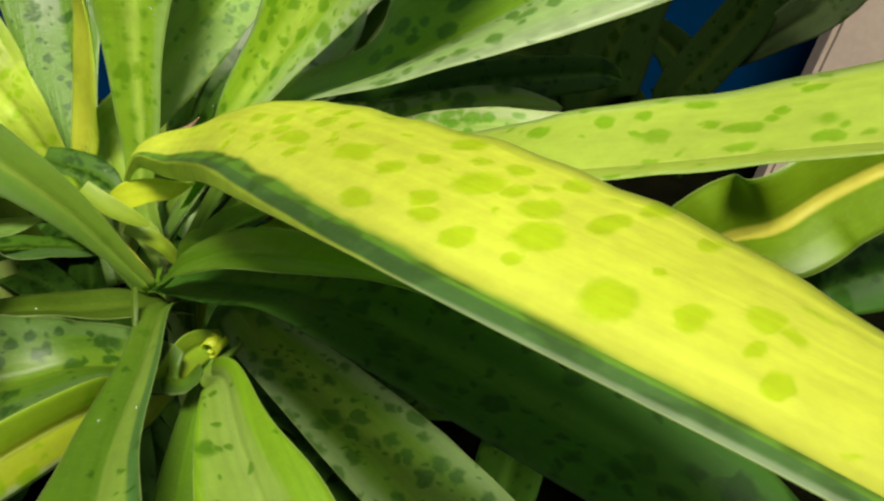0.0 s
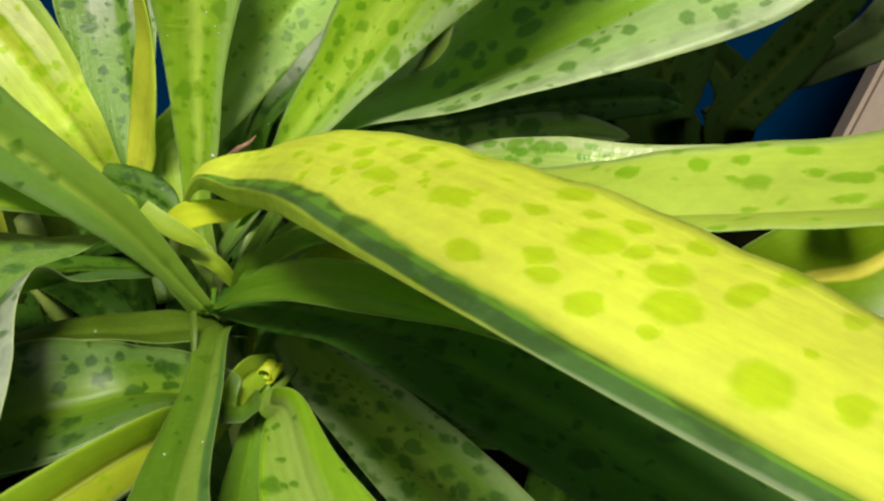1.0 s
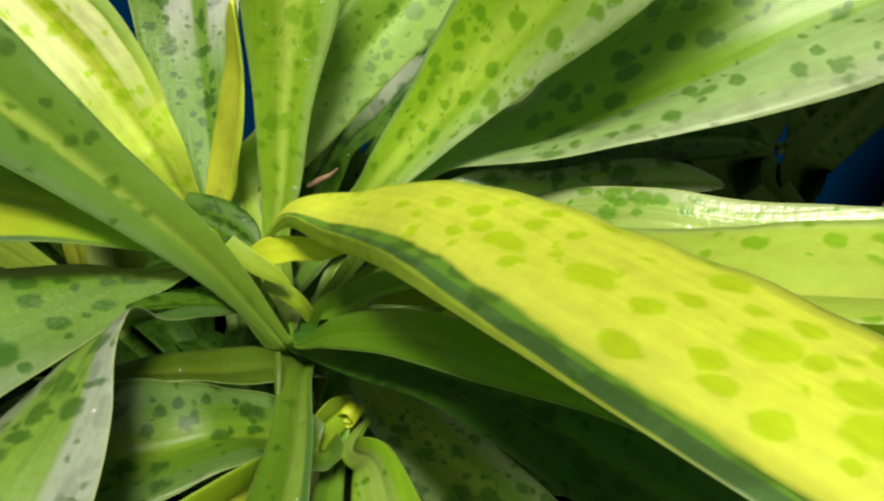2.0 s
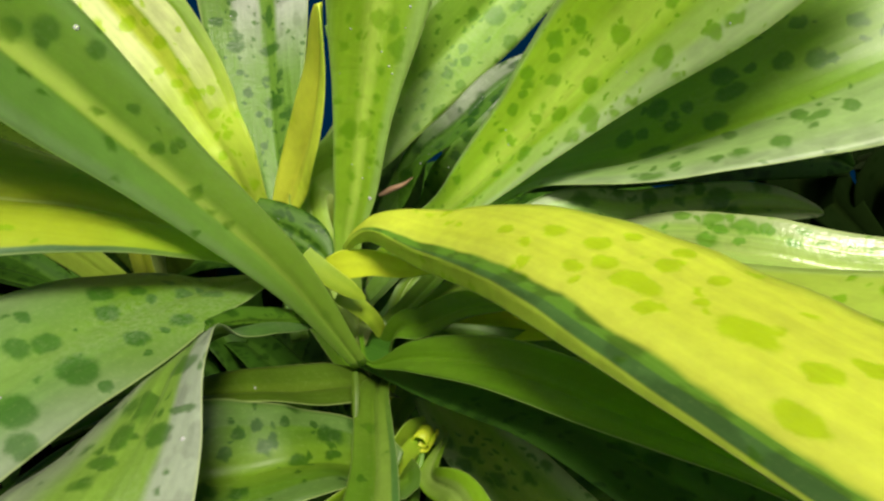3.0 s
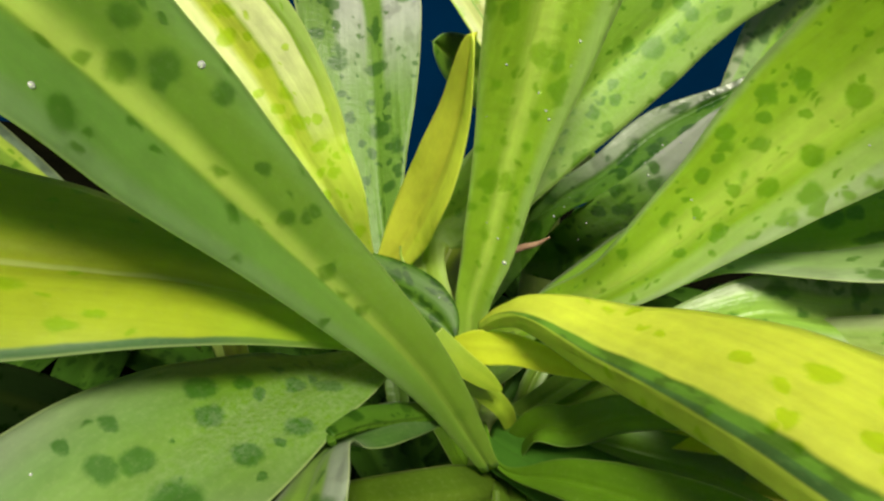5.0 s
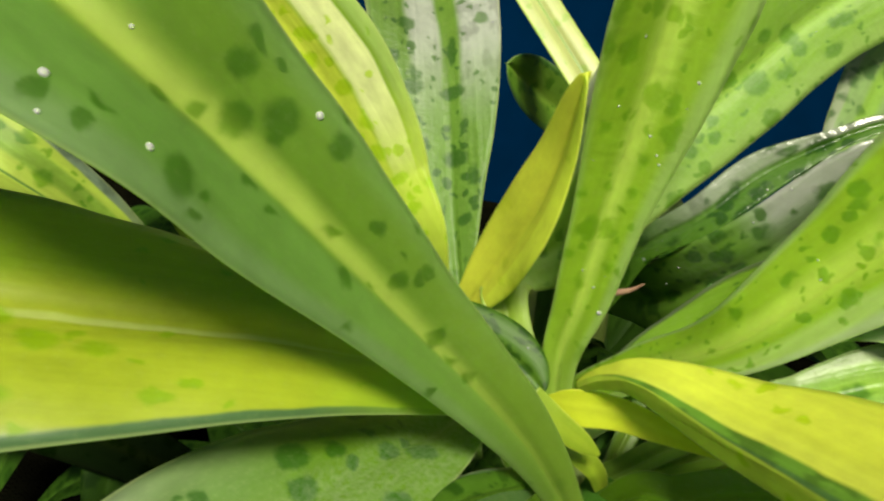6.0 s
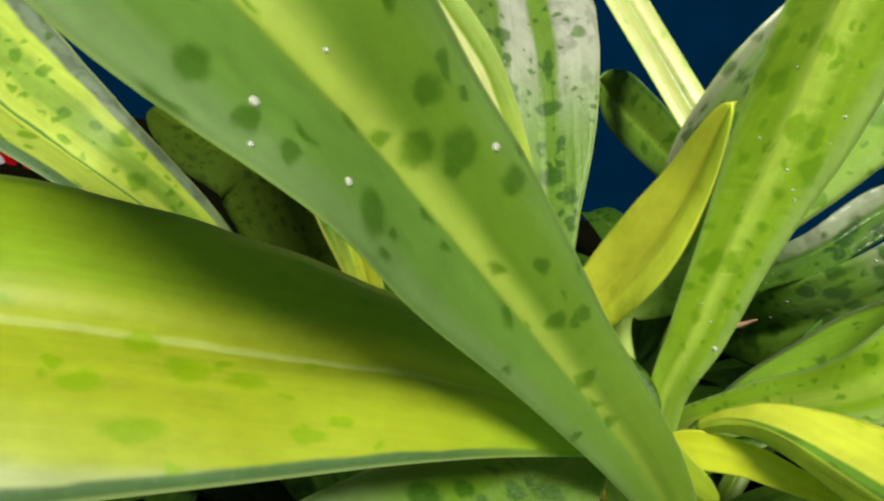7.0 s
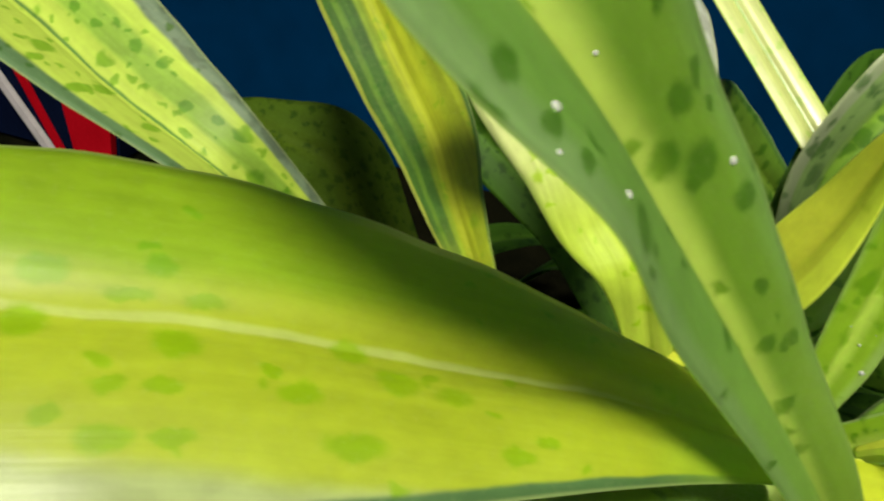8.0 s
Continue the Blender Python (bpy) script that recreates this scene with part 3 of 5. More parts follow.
    "lime_band": leaf_material("pale lime leaf with a bright margin", (0.22, 0.33, 0.05), (0.25, 0.36, 0.07), (0.19, 0.34, 0.012), SPOT, 0.1, 0.4, 0.42, 0.8, 0.05, 120.0, 0.42, 0.45, vein=0.14, msoft=0.2, fleck=0.3, foot=(0.22, 0.32, 0.04), foot_len=(0.05, 0.2)),
    "neck_dark": leaf_material("dark rolled neck", (0.05, 0.12, 0.008), (0.065, 0.14, 0.010), (0.045, 0.11, 0.008), (0.3, 0.45, 0.2), 0.1, 0.4, 0.8, 0.8, 0.8, 190.0, 0.45, vein=0.10, grain=0.03, spec=0.25),
    "spot_pale": leaf_material("large spotted leaf", (0.165, 0.32, 0.02), (0.23, 0.38, 0.035), (0.26, 0.38, 0.13), (0.26, 0.46, 0.14), 0.1, 0.4, 0.6, 0.6, 0.65, 110.0, 0.45, vein=0.1, gloss_tone=0.1, spec=0.4, msoft=0.4),
    "sheath_lime": leaf_material("yellow-green sheath", (0.22, 0.31, 0.018), (0.26, 0.35, 0.022), (0.30, 0.38, 0.03), SPOT, 0.1, 0.4, 0.85, 0.85, 0.0, 120.0, 0.42, vein=0.08, bump=0.15, foot=(0.24, 0.34, 0.025), fleck=0.0),
    # shade among the lower leaves is put into these two dark greens
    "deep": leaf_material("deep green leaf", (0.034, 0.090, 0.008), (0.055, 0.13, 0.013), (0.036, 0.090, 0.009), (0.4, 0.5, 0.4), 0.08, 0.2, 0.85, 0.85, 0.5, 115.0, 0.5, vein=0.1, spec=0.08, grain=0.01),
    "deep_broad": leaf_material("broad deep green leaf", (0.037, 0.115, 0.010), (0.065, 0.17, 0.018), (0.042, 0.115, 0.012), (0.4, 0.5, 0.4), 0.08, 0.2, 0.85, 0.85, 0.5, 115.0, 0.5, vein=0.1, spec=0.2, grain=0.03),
    "lime": leaf_material("lime leaf", (0.46, 0.56, 0.08), (0.53, 0.62, 0.11), (0.42, 0.52, 0.13), (0.52, 0.76, 0.10), 0.03, 0.08, 0.85, 0.9, 0.06, 110.0, 0.38, 0.5, vein=0.06, spec=0.6, marks=MARKS_ZR, fleck=0.3, spot_len=(0.1, 0.3), foot=(0.24, 0.36, 0.05)),
    "banded": leaf_material("banded yellow leaf", (0.36, 0.46, 0.065), (0.07, 0.16, 0.03), (0.08, 0.15, 0.065), (0.40, 0.62, 0.15), 0.008, 0.03, 0.70, 1.2, 0.10, 115.0, 0.55, 0.34,
                            ((0.24, (0.20, 0.33, 0.035), 0.2, 0.0), (0.58, (0.35, 0.46, 0.055), 0.1, 0.0), (0.78, (0.13, 0.18, 0.12), 0.6, 0.0, 0.03)), 0.16, spec=0.3, marks=MARKS_V, fleck=0.4, foot=(0.33, 0.44, 0.05)),
}
STEM = plain_material("stem", (0.20, 0.30, 0.05), (0.32, 0.40, 0.10), 120.0, 0.5, 0.3, 0.0006, (1, 1, 0.2))
# near-black, so that gaps between the leaves read as deep shade
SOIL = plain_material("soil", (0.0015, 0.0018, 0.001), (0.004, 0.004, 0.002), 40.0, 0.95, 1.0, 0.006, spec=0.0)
BLUE = plain_material("blue paint", (0.0002, 0.011, 0.037), (0.0003, 0.015, 0.051), 3.0, 0.9, 0.15, 0.001, spec=0.0)
RED = plain_material("red cloth", (0.17, 0.001, 0.004), (0.22, 0.002, 0.006), 25.0, 0.9, 0.3, 0.001, spec=0.0)
NAVY = plain_material("navy cloth", (0.001, 0.002, 0.008), (0.002, 0.004, 0.014), 25.0, 0.9, 0.3, 0.001, spec=0.0)
WHITE = plain_material("white piping", (0.20, 0.19, 0.20), (0.26, 0.24, 0.26), 60.0, 0.6, 0.3, 0.0005)
BEIGE = plain_material("beige plaster", (0.27, 0.21, 0.18), (0.33, 0.265, 0.225), 12.0, 0.8, 0.4, 0.001)
BROWN = plain_material("dry brown", (0.20, 0.10, 0.06), (0.32, 0.20, 0.14), 80.0, 0.7, 0.3, 0.0005)
# partly white, which puts a bright glint into each drop's colour
WATER, _wn, _wl, _wb = nodes_of("water")
_wb.inputs["Base Color"].default_value = (0.9, 0.9, 0.9, 1)
_wb.inputs["Transmission Weight"].default_value, _wb.inputs["IOR"].default_value, _wb.inputs["Roughness"].default_value = 0.7, 1.33, 0.1


# ---- builders ----
def mesh_of(name, verts, faces, material, flat=False):
    me = bpy.data.meshes.new(name)
    me.from_pydata([tuple(v) for v in verts], [], faces)
    me.materials.append(material)
    me.polygons.foreach_set("use_smooth", [not flat] * len(me.polygons))
    me.update()
    return me


def part(name, me, parent, label=""):
    ob = new(name, me)
    ob.parent = parent
    if label:
        tagged(ob, label)
    return ob


def box_mesh(name, lo, hi, material, bevel=0.004):
    bm = bmesh.new()
    bmesh.ops.create_cube(bm, size=1.0, matrix=Matrix.Translation([(a + b) / 2 for a, b in zip(lo, hi)]) @ Matrix.Diagonal([b - a for a, b in zip(lo, hi)] + [1]))
    if bevel:
        bmesh.ops.bevel(bm, geom=bm.edges[:], offset=bevel, segments=2, affect="EDGES")
    me = bpy.data.meshes.new(name)
    bm.to_mesh(me)
    bm.free()
    me.materials.append(material)
    return me


def glide(c, s):
    """A smooth curve through the rows of c, at s in 0..1."""
    c = np.asarray(c, float)
    c = c[:, None] if c.ndim == 1 else c
    n = len(c)
    e = np.vstack([2 * c[0] - c[1], c, 2 * c[-1] - c[-2]])
    x = np.clip(s * (n - 1), 0, n - 1 - 1e-9)
    i = x.astype(int)
    f = (x - i)[:, None]
    p, q, r, t = e[i], e[i + 1], e[i + 2], e[i + 3]
    return 0.5 * (2 * q + (r - p) * f + (2 * p - 5 * q + 4 * r - t) * f**2 + (3 * q - p - 3 * r + t) * f**3)


BLADES = {}


def leaf(key, plant, spine, wl, wr, roll, fold, material, face=(0, -0.5, 1), tip=0, root=None, ext=0.06, droop=0.25, label="", bow=0.10, thick=0.0007, neck=0.004, groove=0.0006, hem=None):
    """A strap leaf along a spine: half-widths left and right, twist and fold of its halves in degrees (one pair, or several along it); root: where its base joins the stem;
    ext: how far the tip goes on past the last spine point."""
    spine = np.array(spine, float)
    twist = glide(roll, np.linspace(0, 1, len(spine)))[:, 0]
    wl, wr = np.array(wl, float), np.array(wr, float)
    if root is not None:
        spine, twist = np.vstack([root, spine]), np.r_[[twist[0]] * len(root), twist]
        narrow = [0.004, 0.6] if len(root) > 1 else [neck]
        wl, wr = np.r_[[max(0.004, k * wl[0]) if k > 0.1 else k for k in narrow], wl], np.r_[[max(0.004, k * wr[0]) if k > 0.1 else k for k in narrow], wr]
    if not tip:
        way = spine[-1] - spine[-2]
        way = way / np.linalg.norm(way)
        down = np.array([0, 0, -droop * ext])
        spine = np.vstack([spine, spine[-1] + way * ext * 0.5 + down * 0.25, spine[-1] + way * ext + down])
        twist = np.r_[twist, twist[-1], twist[-1]]
        wl, wr = np.r_[wl, wl[-1] * 0.9, wl[-1] * 0.6], np.r_[wr, wr[-1] * 0.9, wr[-1] * 0.6]
    na, nc = 97, 8
    s = np.linspace(0, 1, na)
    c = glide(spine, s)
    t = np.gradient(c, axis=0)
    t /= np.linalg.norm(t, axis=1)[:, None]
    f = np.array(face, float)
    n = f - (t @ f)[:, None] * t
    n /= np.linalg.norm(n, axis=1)[:, None]
    side = np.cross(n, t)
    a = np.radians(glide(twist, s)[:, 0])[:, None]
    side, n = side * np.cos(a) + n * np.sin(a), n * np.cos(a) - side * np.sin(a)
    end = np.sqrt(np.clip(1 - s ** (tip or 9), 0, 1)) + 0.004
    wl, wr = glide(wl, s)[:, 0] * end, glide(wr, s)[:, 0] * end
    along = np.r_[0, np.cumsum(np.linalg.norm(np.diff(c, axis=0), axis=1))]
    bend = np.radians(glide(np.reshape(fold, (-1, 2)) if np.ndim(fold) > 1 else [fold, fold], s))
    fl, fr = bend[:, 0], bend[:, 1]
    rng = np.random.RandomState(sum(ord(q) * (i + 3) for i, q in enumerate(key)))
    ph = rng.uniform(0, 6.3, 4)
    if hem:            # where the right margin turns over: at the base, its shift along the blade, and the angle
        turn_at, turned = np.clip(hem[0] + hem[1] * s, 0.0, 1.0), fr + math.radians(hem[2])
    top, uvs = [], []
    for side_i, (w, ang, sgn) in enumerate(((wl, fl, 1), (wr, fr, -1))):
        wave = 0.010 * np.sin(along * 95 + ph[side_i]) + 0.006 * np.sin(along * 240 + ph[2 + side_i])
        fs = np.linspace(1, 0, nc + 1) if side_i == 0 else np.linspace(0, 1, nc + 1)[1:]
        for g in fs:
            p = c + (g * w * (1 + 0.4 * wave))[:, None] * (sgn * side * np.cos(ang)[:, None] + n * np.sin(ang)[:, None])
            if hem and sgn < 0:
                past = np.clip(g - turn_at, 0, 1)
                p = p + (past * w)[:, None] * (-side * (np.cos(turned) - np.cos(ang))[:, None] + n * (np.sin(turned) - np.sin(ang))[:, None])
            p = p + ((bow * w * 2 * (g - g * g)) + wave * w * g * g - groove * max(0, 1 - g * 5))[:, None] * n
            top.append(p)
            uvs.append(np.stack([np.full(na, 0.5 - sgn * g * 0.5), s, -sgn * g * w, along], 1))
    top, uvs = np.array(top), np.array(uvs)            # across, along, xyz
    m = len(top)
    rim = np.ones(m); rim[0] = rim[-1] = 0.35; rim[m // 2] = 2.0
    under = top - n[None] * (thick * rim)[:, None, None]
    verts = np.concatenate([top.reshape(-1, 3), under.reshape(-1, 3)])
    vuv = np.concatenate([uvs.reshape(-1, 4)] * 2)
    idx = lambda i, j, b=0: b * m * na + i * na + j
    faces = []
    for i in range(m - 1):
        for j in range(na - 1):
            faces.append((idx(i, j), idx(i + 1, j), idx(i + 1, j + 1), idx(i, j + 1)))
            faces.append((idx(i, j, 1), idx(i, j + 1, 1), idx(i + 1, j + 1, 1), idx(i + 1, j, 1)))
    for j in range(na - 1):
        faces.append((idx(0, j), idx(0, j + 1), idx(0, j + 1, 1), idx(0, j, 1)))
        faces.append((idx(m - 1, j), idx(m - 1, j, 1), idx(m - 1, j + 1, 1), idx(m - 1, j + 1)))
    for i in range(m - 1):
        faces.append((idx(i, 0), idx(i, 0, 1), idx(i + 1, 0, 1), idx(i + 1, 0)))
        faces.append((idx(i, na - 1), idx(i + 1, na - 1), idx(i + 1, na - 1, 1), idx(i, na - 1, 1)))
    me = mesh_of("leaf", verts, faces, MAT[material])
    loops = np.empty(len(me.loops), int)
    me.loops.foreach_get("vertex_index", loops)
    for layer, cols in (("leaf", (0, 1)), ("metric", (2, 3))):
        me.uv_layers.new(name=layer).data.foreach_set("uv", vuv[loops][:, cols].astype(np.float32).ravel())
    BLADES[key] = (top, n, uvs)
    return part("leaf", me, plant, label)


def stem_mesh(points, radii, material, sides=14):
    s = np.linspace(0, 1, 24)
    c, r = glide(points, s), glide(radii, s)[:, 0]
    t = np.gradient(c, axis=0)
    t /= np.linalg.norm(t, axis=1)[:, None]
    a = np.cross(t, (0.3, 1, 0.1)); a /= np.linalg.norm(a, axis=1)[:, None]
    b = np.cross(t, a)
    verts = [c[i] + r[i] * (math.cos(q) * a[i] + math.sin(q) * b[i]) * (1 + 0.06 * math.sin(3 * q + i)) for i in range(24) for q in np.linspace(0, 2 * math.pi, sides, endpoint=False)]
    faces = [(i * sides + j, i * sides + (j + 1) % sides, (i + 1) * sides + (j + 1) % sides, (i + 1) * sides + j) for i in range(23) for j in range(sides)]
    faces += [tuple(range(sides))[::-1], tuple(23 * sides + j for j in range(sides))]
    return mesh_of("stem", verts, faces, material)


# ---- setting ----
bm = bmesh.new()
bmesh.ops.create_grid(bm, x_segments=60, y_segments=60, size=20)
for v in bm.verts:
    v.co.z = 0.004 * noise.noise(v.co * 3.1)
ground_mesh = bpy.data.meshes.new("ground")
bm.to_mesh(ground_mesh)
bm.free()
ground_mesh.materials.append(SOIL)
ground = tagged(new("ground", ground_mesh), "soil under the plants, near-black for shade in the gaps", "ground", kind="structure")
wall = tagged(new("wall_back", box_mesh("wall_back", (-2.6, 0.80, -0.02), (1.9, 0.90, 1.6), BLUE)), "deep blue painted wall behind the plants", "wall", kind="structure")

# ---- plants ----
def plant(x, y, label):
    ob = new("spotted_plant")
    ob.location = (x, y, 0.0)
    bpy.context.view_layer.update()
    return tagged(ob, label, "plant")


def grow(ob, child):
    child.matrix_parent_inverse = Matrix.Translation(-ob.location)
    return child


main = plant(-0.115, 0.295, "variegated plant with long spotted green and yellow strap leaves")
left = plant(-0.285, 0.43, "neighbouring variegated plant with striped yellow and dull green leaves")
back = plant(-0.115, 0.52, "dim plant with pale striped leaves before a blue wall")
right = plant(0.17, 0.53, "plant with drooping leaves coloured dark as if shaded")
grow(main, part("stem", stem_mesh([(-0.115, 0.295, -0.01), (-0.117, 0.29, 0.07), (-0.118, 0.288, 0.12), (-0.118, 0.291, 0.178)], [0.010, 0.008, 0.007, 0.004], STEM), main, "short green stem"))
grow(left, part("stem", stem_mesh([(-0.285, 0.43, -0.01), (-0.285, 0.43, 0.04), (-0.286, 0.43, 0.08), (-0.286, 0.43, 0.13)], [0.012, 0.011, 0.010, 0.007], STEM), left, "short green stem"))
grow(back, part("stem", stem_mesh([(-0.115, 0.52, -0.01), (-0.115, 0.52, 0.04), (-0.115, 0.52, 0.10), (-0.115, 0.515, 0.16)], [0.012, 0.011, 0.010, 0.007], STEM), back, "short green stem"))
grow(right, part("stem", stem_mesh([(0.17, 0.53, -0.01), (0.17, 0.53, 0.01), (0.17, 0.53, 0.025), (0.17, 0.53, 0.04)], [0.012, 0.011, 0.010, 0.007], STEM), right, "short green stem"))
grow(main, leaf('Y', main, [(-0.1245, 0.2790, 0.2190), (-0.1180, 0.2720, 0.2295), (-0.1095, 0.2630, 0.2375), (-0.0916, 0.2439, 0.2448), (-0.0622, 0.2036, 0.2632), (-0.0305, 0.1506, 0.2786), (0.0068, 0.0985, 0.2883), (0.0554, 0.0575, 0.2853)],
     [0.0024, 0.0048, 0.0089, 0.0164, 0.0290, 0.0376, 0.0423, 0.0381], [0.0020, 0.0036, 0.0056, 0.0082, 0.0100, 0.0080, 0.0056, 0.0055], [-13, -13, -45], [17, -27], 'yellow', ext=0.09, hem=(-0.375, 2.02, -58),
     label='broad chartreuse leaf with pale green spots and a dark green folded margin'))
grow(main, leaf('D', main, [(-0.1135, 0.2591, 0.1824), (-0.1345, 0.2472, 0.2248), (-0.1656, 0.2314, 0.2684), (-0.1905, 0.2192, 0.3008), (-0.21, 0.209, 0.3252), (-0.2324, 0.2045, 0.3443)],
     [0.0029, 0.0069, 0.0125, 0.021, 0.0268, 0.0322], [0.003, 0.0085, 0.014, 0.0209, 0.0257, 0.0305], [-16, 1, 2], [(-35, 24), (-8, 22), (16, 20), (22, 22), (22, 22)], 'dark', ext=0.085, groove=0.001,
     label='dark green leaf with a pale yellow midrib'))
grow(main, leaf('L', main, [(-0.1396, 0.2749, 0.2165), (-0.165, 0.2513, 0.2374), (-0.1913, 0.2277, 0.2558), (-0.2196, 0.21, 0.2655), (-0.253, 0.19, 0.2767), (-0.2833, 0.1702, 0.2837)],
     [0.0083, 0.0143, 0.0203, 0.0266, 0.0339, 0.0368], [0.0084, 0.015, 0.0218, 0.029, 0.0318, 0.0299], [5, 9, -1], [-1, -2], 'yellow_edge', ext=0.06, groove=0.0016, bow=0.13, droop=0.05,
     label='yellow-green leaf with a dark green lower margin'))
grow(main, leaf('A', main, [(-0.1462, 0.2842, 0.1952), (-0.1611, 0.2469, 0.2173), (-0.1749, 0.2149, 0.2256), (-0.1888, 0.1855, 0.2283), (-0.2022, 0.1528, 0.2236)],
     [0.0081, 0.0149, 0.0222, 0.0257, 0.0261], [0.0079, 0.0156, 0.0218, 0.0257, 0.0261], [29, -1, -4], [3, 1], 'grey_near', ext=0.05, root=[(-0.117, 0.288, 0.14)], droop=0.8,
     label='green leaf with dark spots, grey sheen in its colour'))
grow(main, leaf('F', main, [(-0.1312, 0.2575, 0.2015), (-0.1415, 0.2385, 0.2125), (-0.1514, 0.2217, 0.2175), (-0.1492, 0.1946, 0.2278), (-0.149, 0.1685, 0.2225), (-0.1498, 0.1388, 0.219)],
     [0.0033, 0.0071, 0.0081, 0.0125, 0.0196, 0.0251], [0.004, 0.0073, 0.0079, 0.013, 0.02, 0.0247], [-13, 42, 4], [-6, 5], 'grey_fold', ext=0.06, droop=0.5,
     label='spotted leaf bent over and hanging down, silvery sheen in its colour'))
grow(main, leaf('FT', main, [(-0.127, 0.2588, 0.2016), (-0.1339, 0.249, 0.2066), (-0.1401, 0.2393, 0.2121), (-0.1452, 0.2307, 0.2171), (-0.1495, 0.2219, 0.2211)],
     [0.0039, 0.0051, 0.0056, 0.0053, 0.0034], [0.0039, 0.0051, 0.0056, 0.0053, 0.0034], [0, 0, 0], [-48, -48], 'neck_dark', ext=0.004, bow=0.35, face=(-0.1, -1.0, 0.5),
     label='rolled dark green neck of a bent leaf'))
grow(main, leaf('B1', main, [(-0.1084, 0.2625, 0.1713), (-0.1166, 0.2483, 0.1818), (-0.1291, 0.2344, 0.189), (-0.1411, 0.221, 0.1977), (-0.1555, 0.2091, 0.2024)],
     [0.0113, 0.0123, 0.0127, 0.012, 0.0098], [0.0116, 0.0121, 0.0122, 0.0116, 0.01], [11, 18, 38], [14, 6], 'sheath', ext=0.04,
     label='pale green lower leaf'))
grow(main, leaf('B2', main, [(-0.0993, 0.2179, 0.1745), (-0.1093, 0.2105, 0.1834), (-0.1191, 0.2016, 0.1895), (-0.1313, 0.1949, 0.1903), (-0.1458, 0.1879, 0.1917)],
     [0.0113, 0.0148, 0.0175, 0.0203, 0.0221], [0.0112, 0.0153, 0.0183, 0.021, 0.0222], [3, 12, -7], [20, 19], 'grey_dark', ext=0.06, root=[(-0.117, 0.288, 0.128), (-0.092, 0.223, 0.168)],
     label='dull green spotted lower leaf'))
grow(main, leaf('S', main, [(-0.1089, 0.2743, 0.1662), (-0.1048, 0.2409, 0.1842), (-0.0949, 0.1978, 0.1932), (-0.0873, 0.1529, 0.1983), (-0.0767, 0.1123, 0.2032)],
     [0.0037, 0.0056, 0.0076, 0.0103, 0.0151], [0.0039, 0.006, 0.007, 0.0106, 0.015], [-13, 2, -11], [13, 16], 'stalk_band', ext=0.06, face=(0, -0.8, 1),
     label='narrow green leaf pointing forwards'))
grow(main, leaf('S2', main, [(-0.0806, 0.2502, 0.1625), (-0.0817, 0.2212, 0.1716), (-0.0696, 0.1998, 0.1855), (-0.0588, 0.1727, 0.184), (-0.0423, 0.1417, 0.1778)],
     [0.001, 0.0038, 0.0072, 0.0124, 0.0199], [0.0009, 0.0039, 0.0071, 0.0125, 0.0197], [19, 5, -15], [19, 18], 'lime_band', ext=0.06, root=[(-0.0828, 0.2564, 0.1615)], neck=0.0008, face=(0, -0.8, 1),
     label='pale green lower leaf'))
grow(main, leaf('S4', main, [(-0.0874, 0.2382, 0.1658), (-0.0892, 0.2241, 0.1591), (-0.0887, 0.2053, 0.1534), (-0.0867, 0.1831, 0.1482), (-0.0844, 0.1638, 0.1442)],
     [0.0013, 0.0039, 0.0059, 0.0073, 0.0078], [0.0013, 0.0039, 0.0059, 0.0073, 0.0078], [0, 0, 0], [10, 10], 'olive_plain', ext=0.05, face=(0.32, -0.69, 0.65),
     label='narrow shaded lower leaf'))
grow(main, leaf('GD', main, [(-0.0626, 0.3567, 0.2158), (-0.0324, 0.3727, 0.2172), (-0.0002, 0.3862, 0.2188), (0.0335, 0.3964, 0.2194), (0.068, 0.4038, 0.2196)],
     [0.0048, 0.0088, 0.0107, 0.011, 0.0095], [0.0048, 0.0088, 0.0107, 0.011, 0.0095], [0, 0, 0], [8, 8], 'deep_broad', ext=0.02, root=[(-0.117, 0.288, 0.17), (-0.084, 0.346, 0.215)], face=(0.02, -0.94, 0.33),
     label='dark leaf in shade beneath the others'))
grow(main, leaf('S3', main, [(-0.0881, 0.2559, 0.1624), (-0.0933, 0.2299, 0.1726), (-0.1018, 0.2022, 0.1702), (-0.1038, 0.1769, 0.1913), (-0.1221, 0.1364, 0.1995)],
     [0.0039, 0.0071, 0.0079, 0.0096, 0.0101], [0.0034, 0.0074, 0.0084, 0.0105, 0.01], [-26, -75, -43], [4, 20], 'yellow_edge', ext=0.05,
     label='yellow curled lower leaf'))
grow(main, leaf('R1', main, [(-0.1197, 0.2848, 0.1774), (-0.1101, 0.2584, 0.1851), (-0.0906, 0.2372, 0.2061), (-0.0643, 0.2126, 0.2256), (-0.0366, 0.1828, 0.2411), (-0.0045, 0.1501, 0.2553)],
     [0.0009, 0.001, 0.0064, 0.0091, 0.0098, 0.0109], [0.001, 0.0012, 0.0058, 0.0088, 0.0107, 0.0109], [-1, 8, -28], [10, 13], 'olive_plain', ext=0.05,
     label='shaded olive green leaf'))
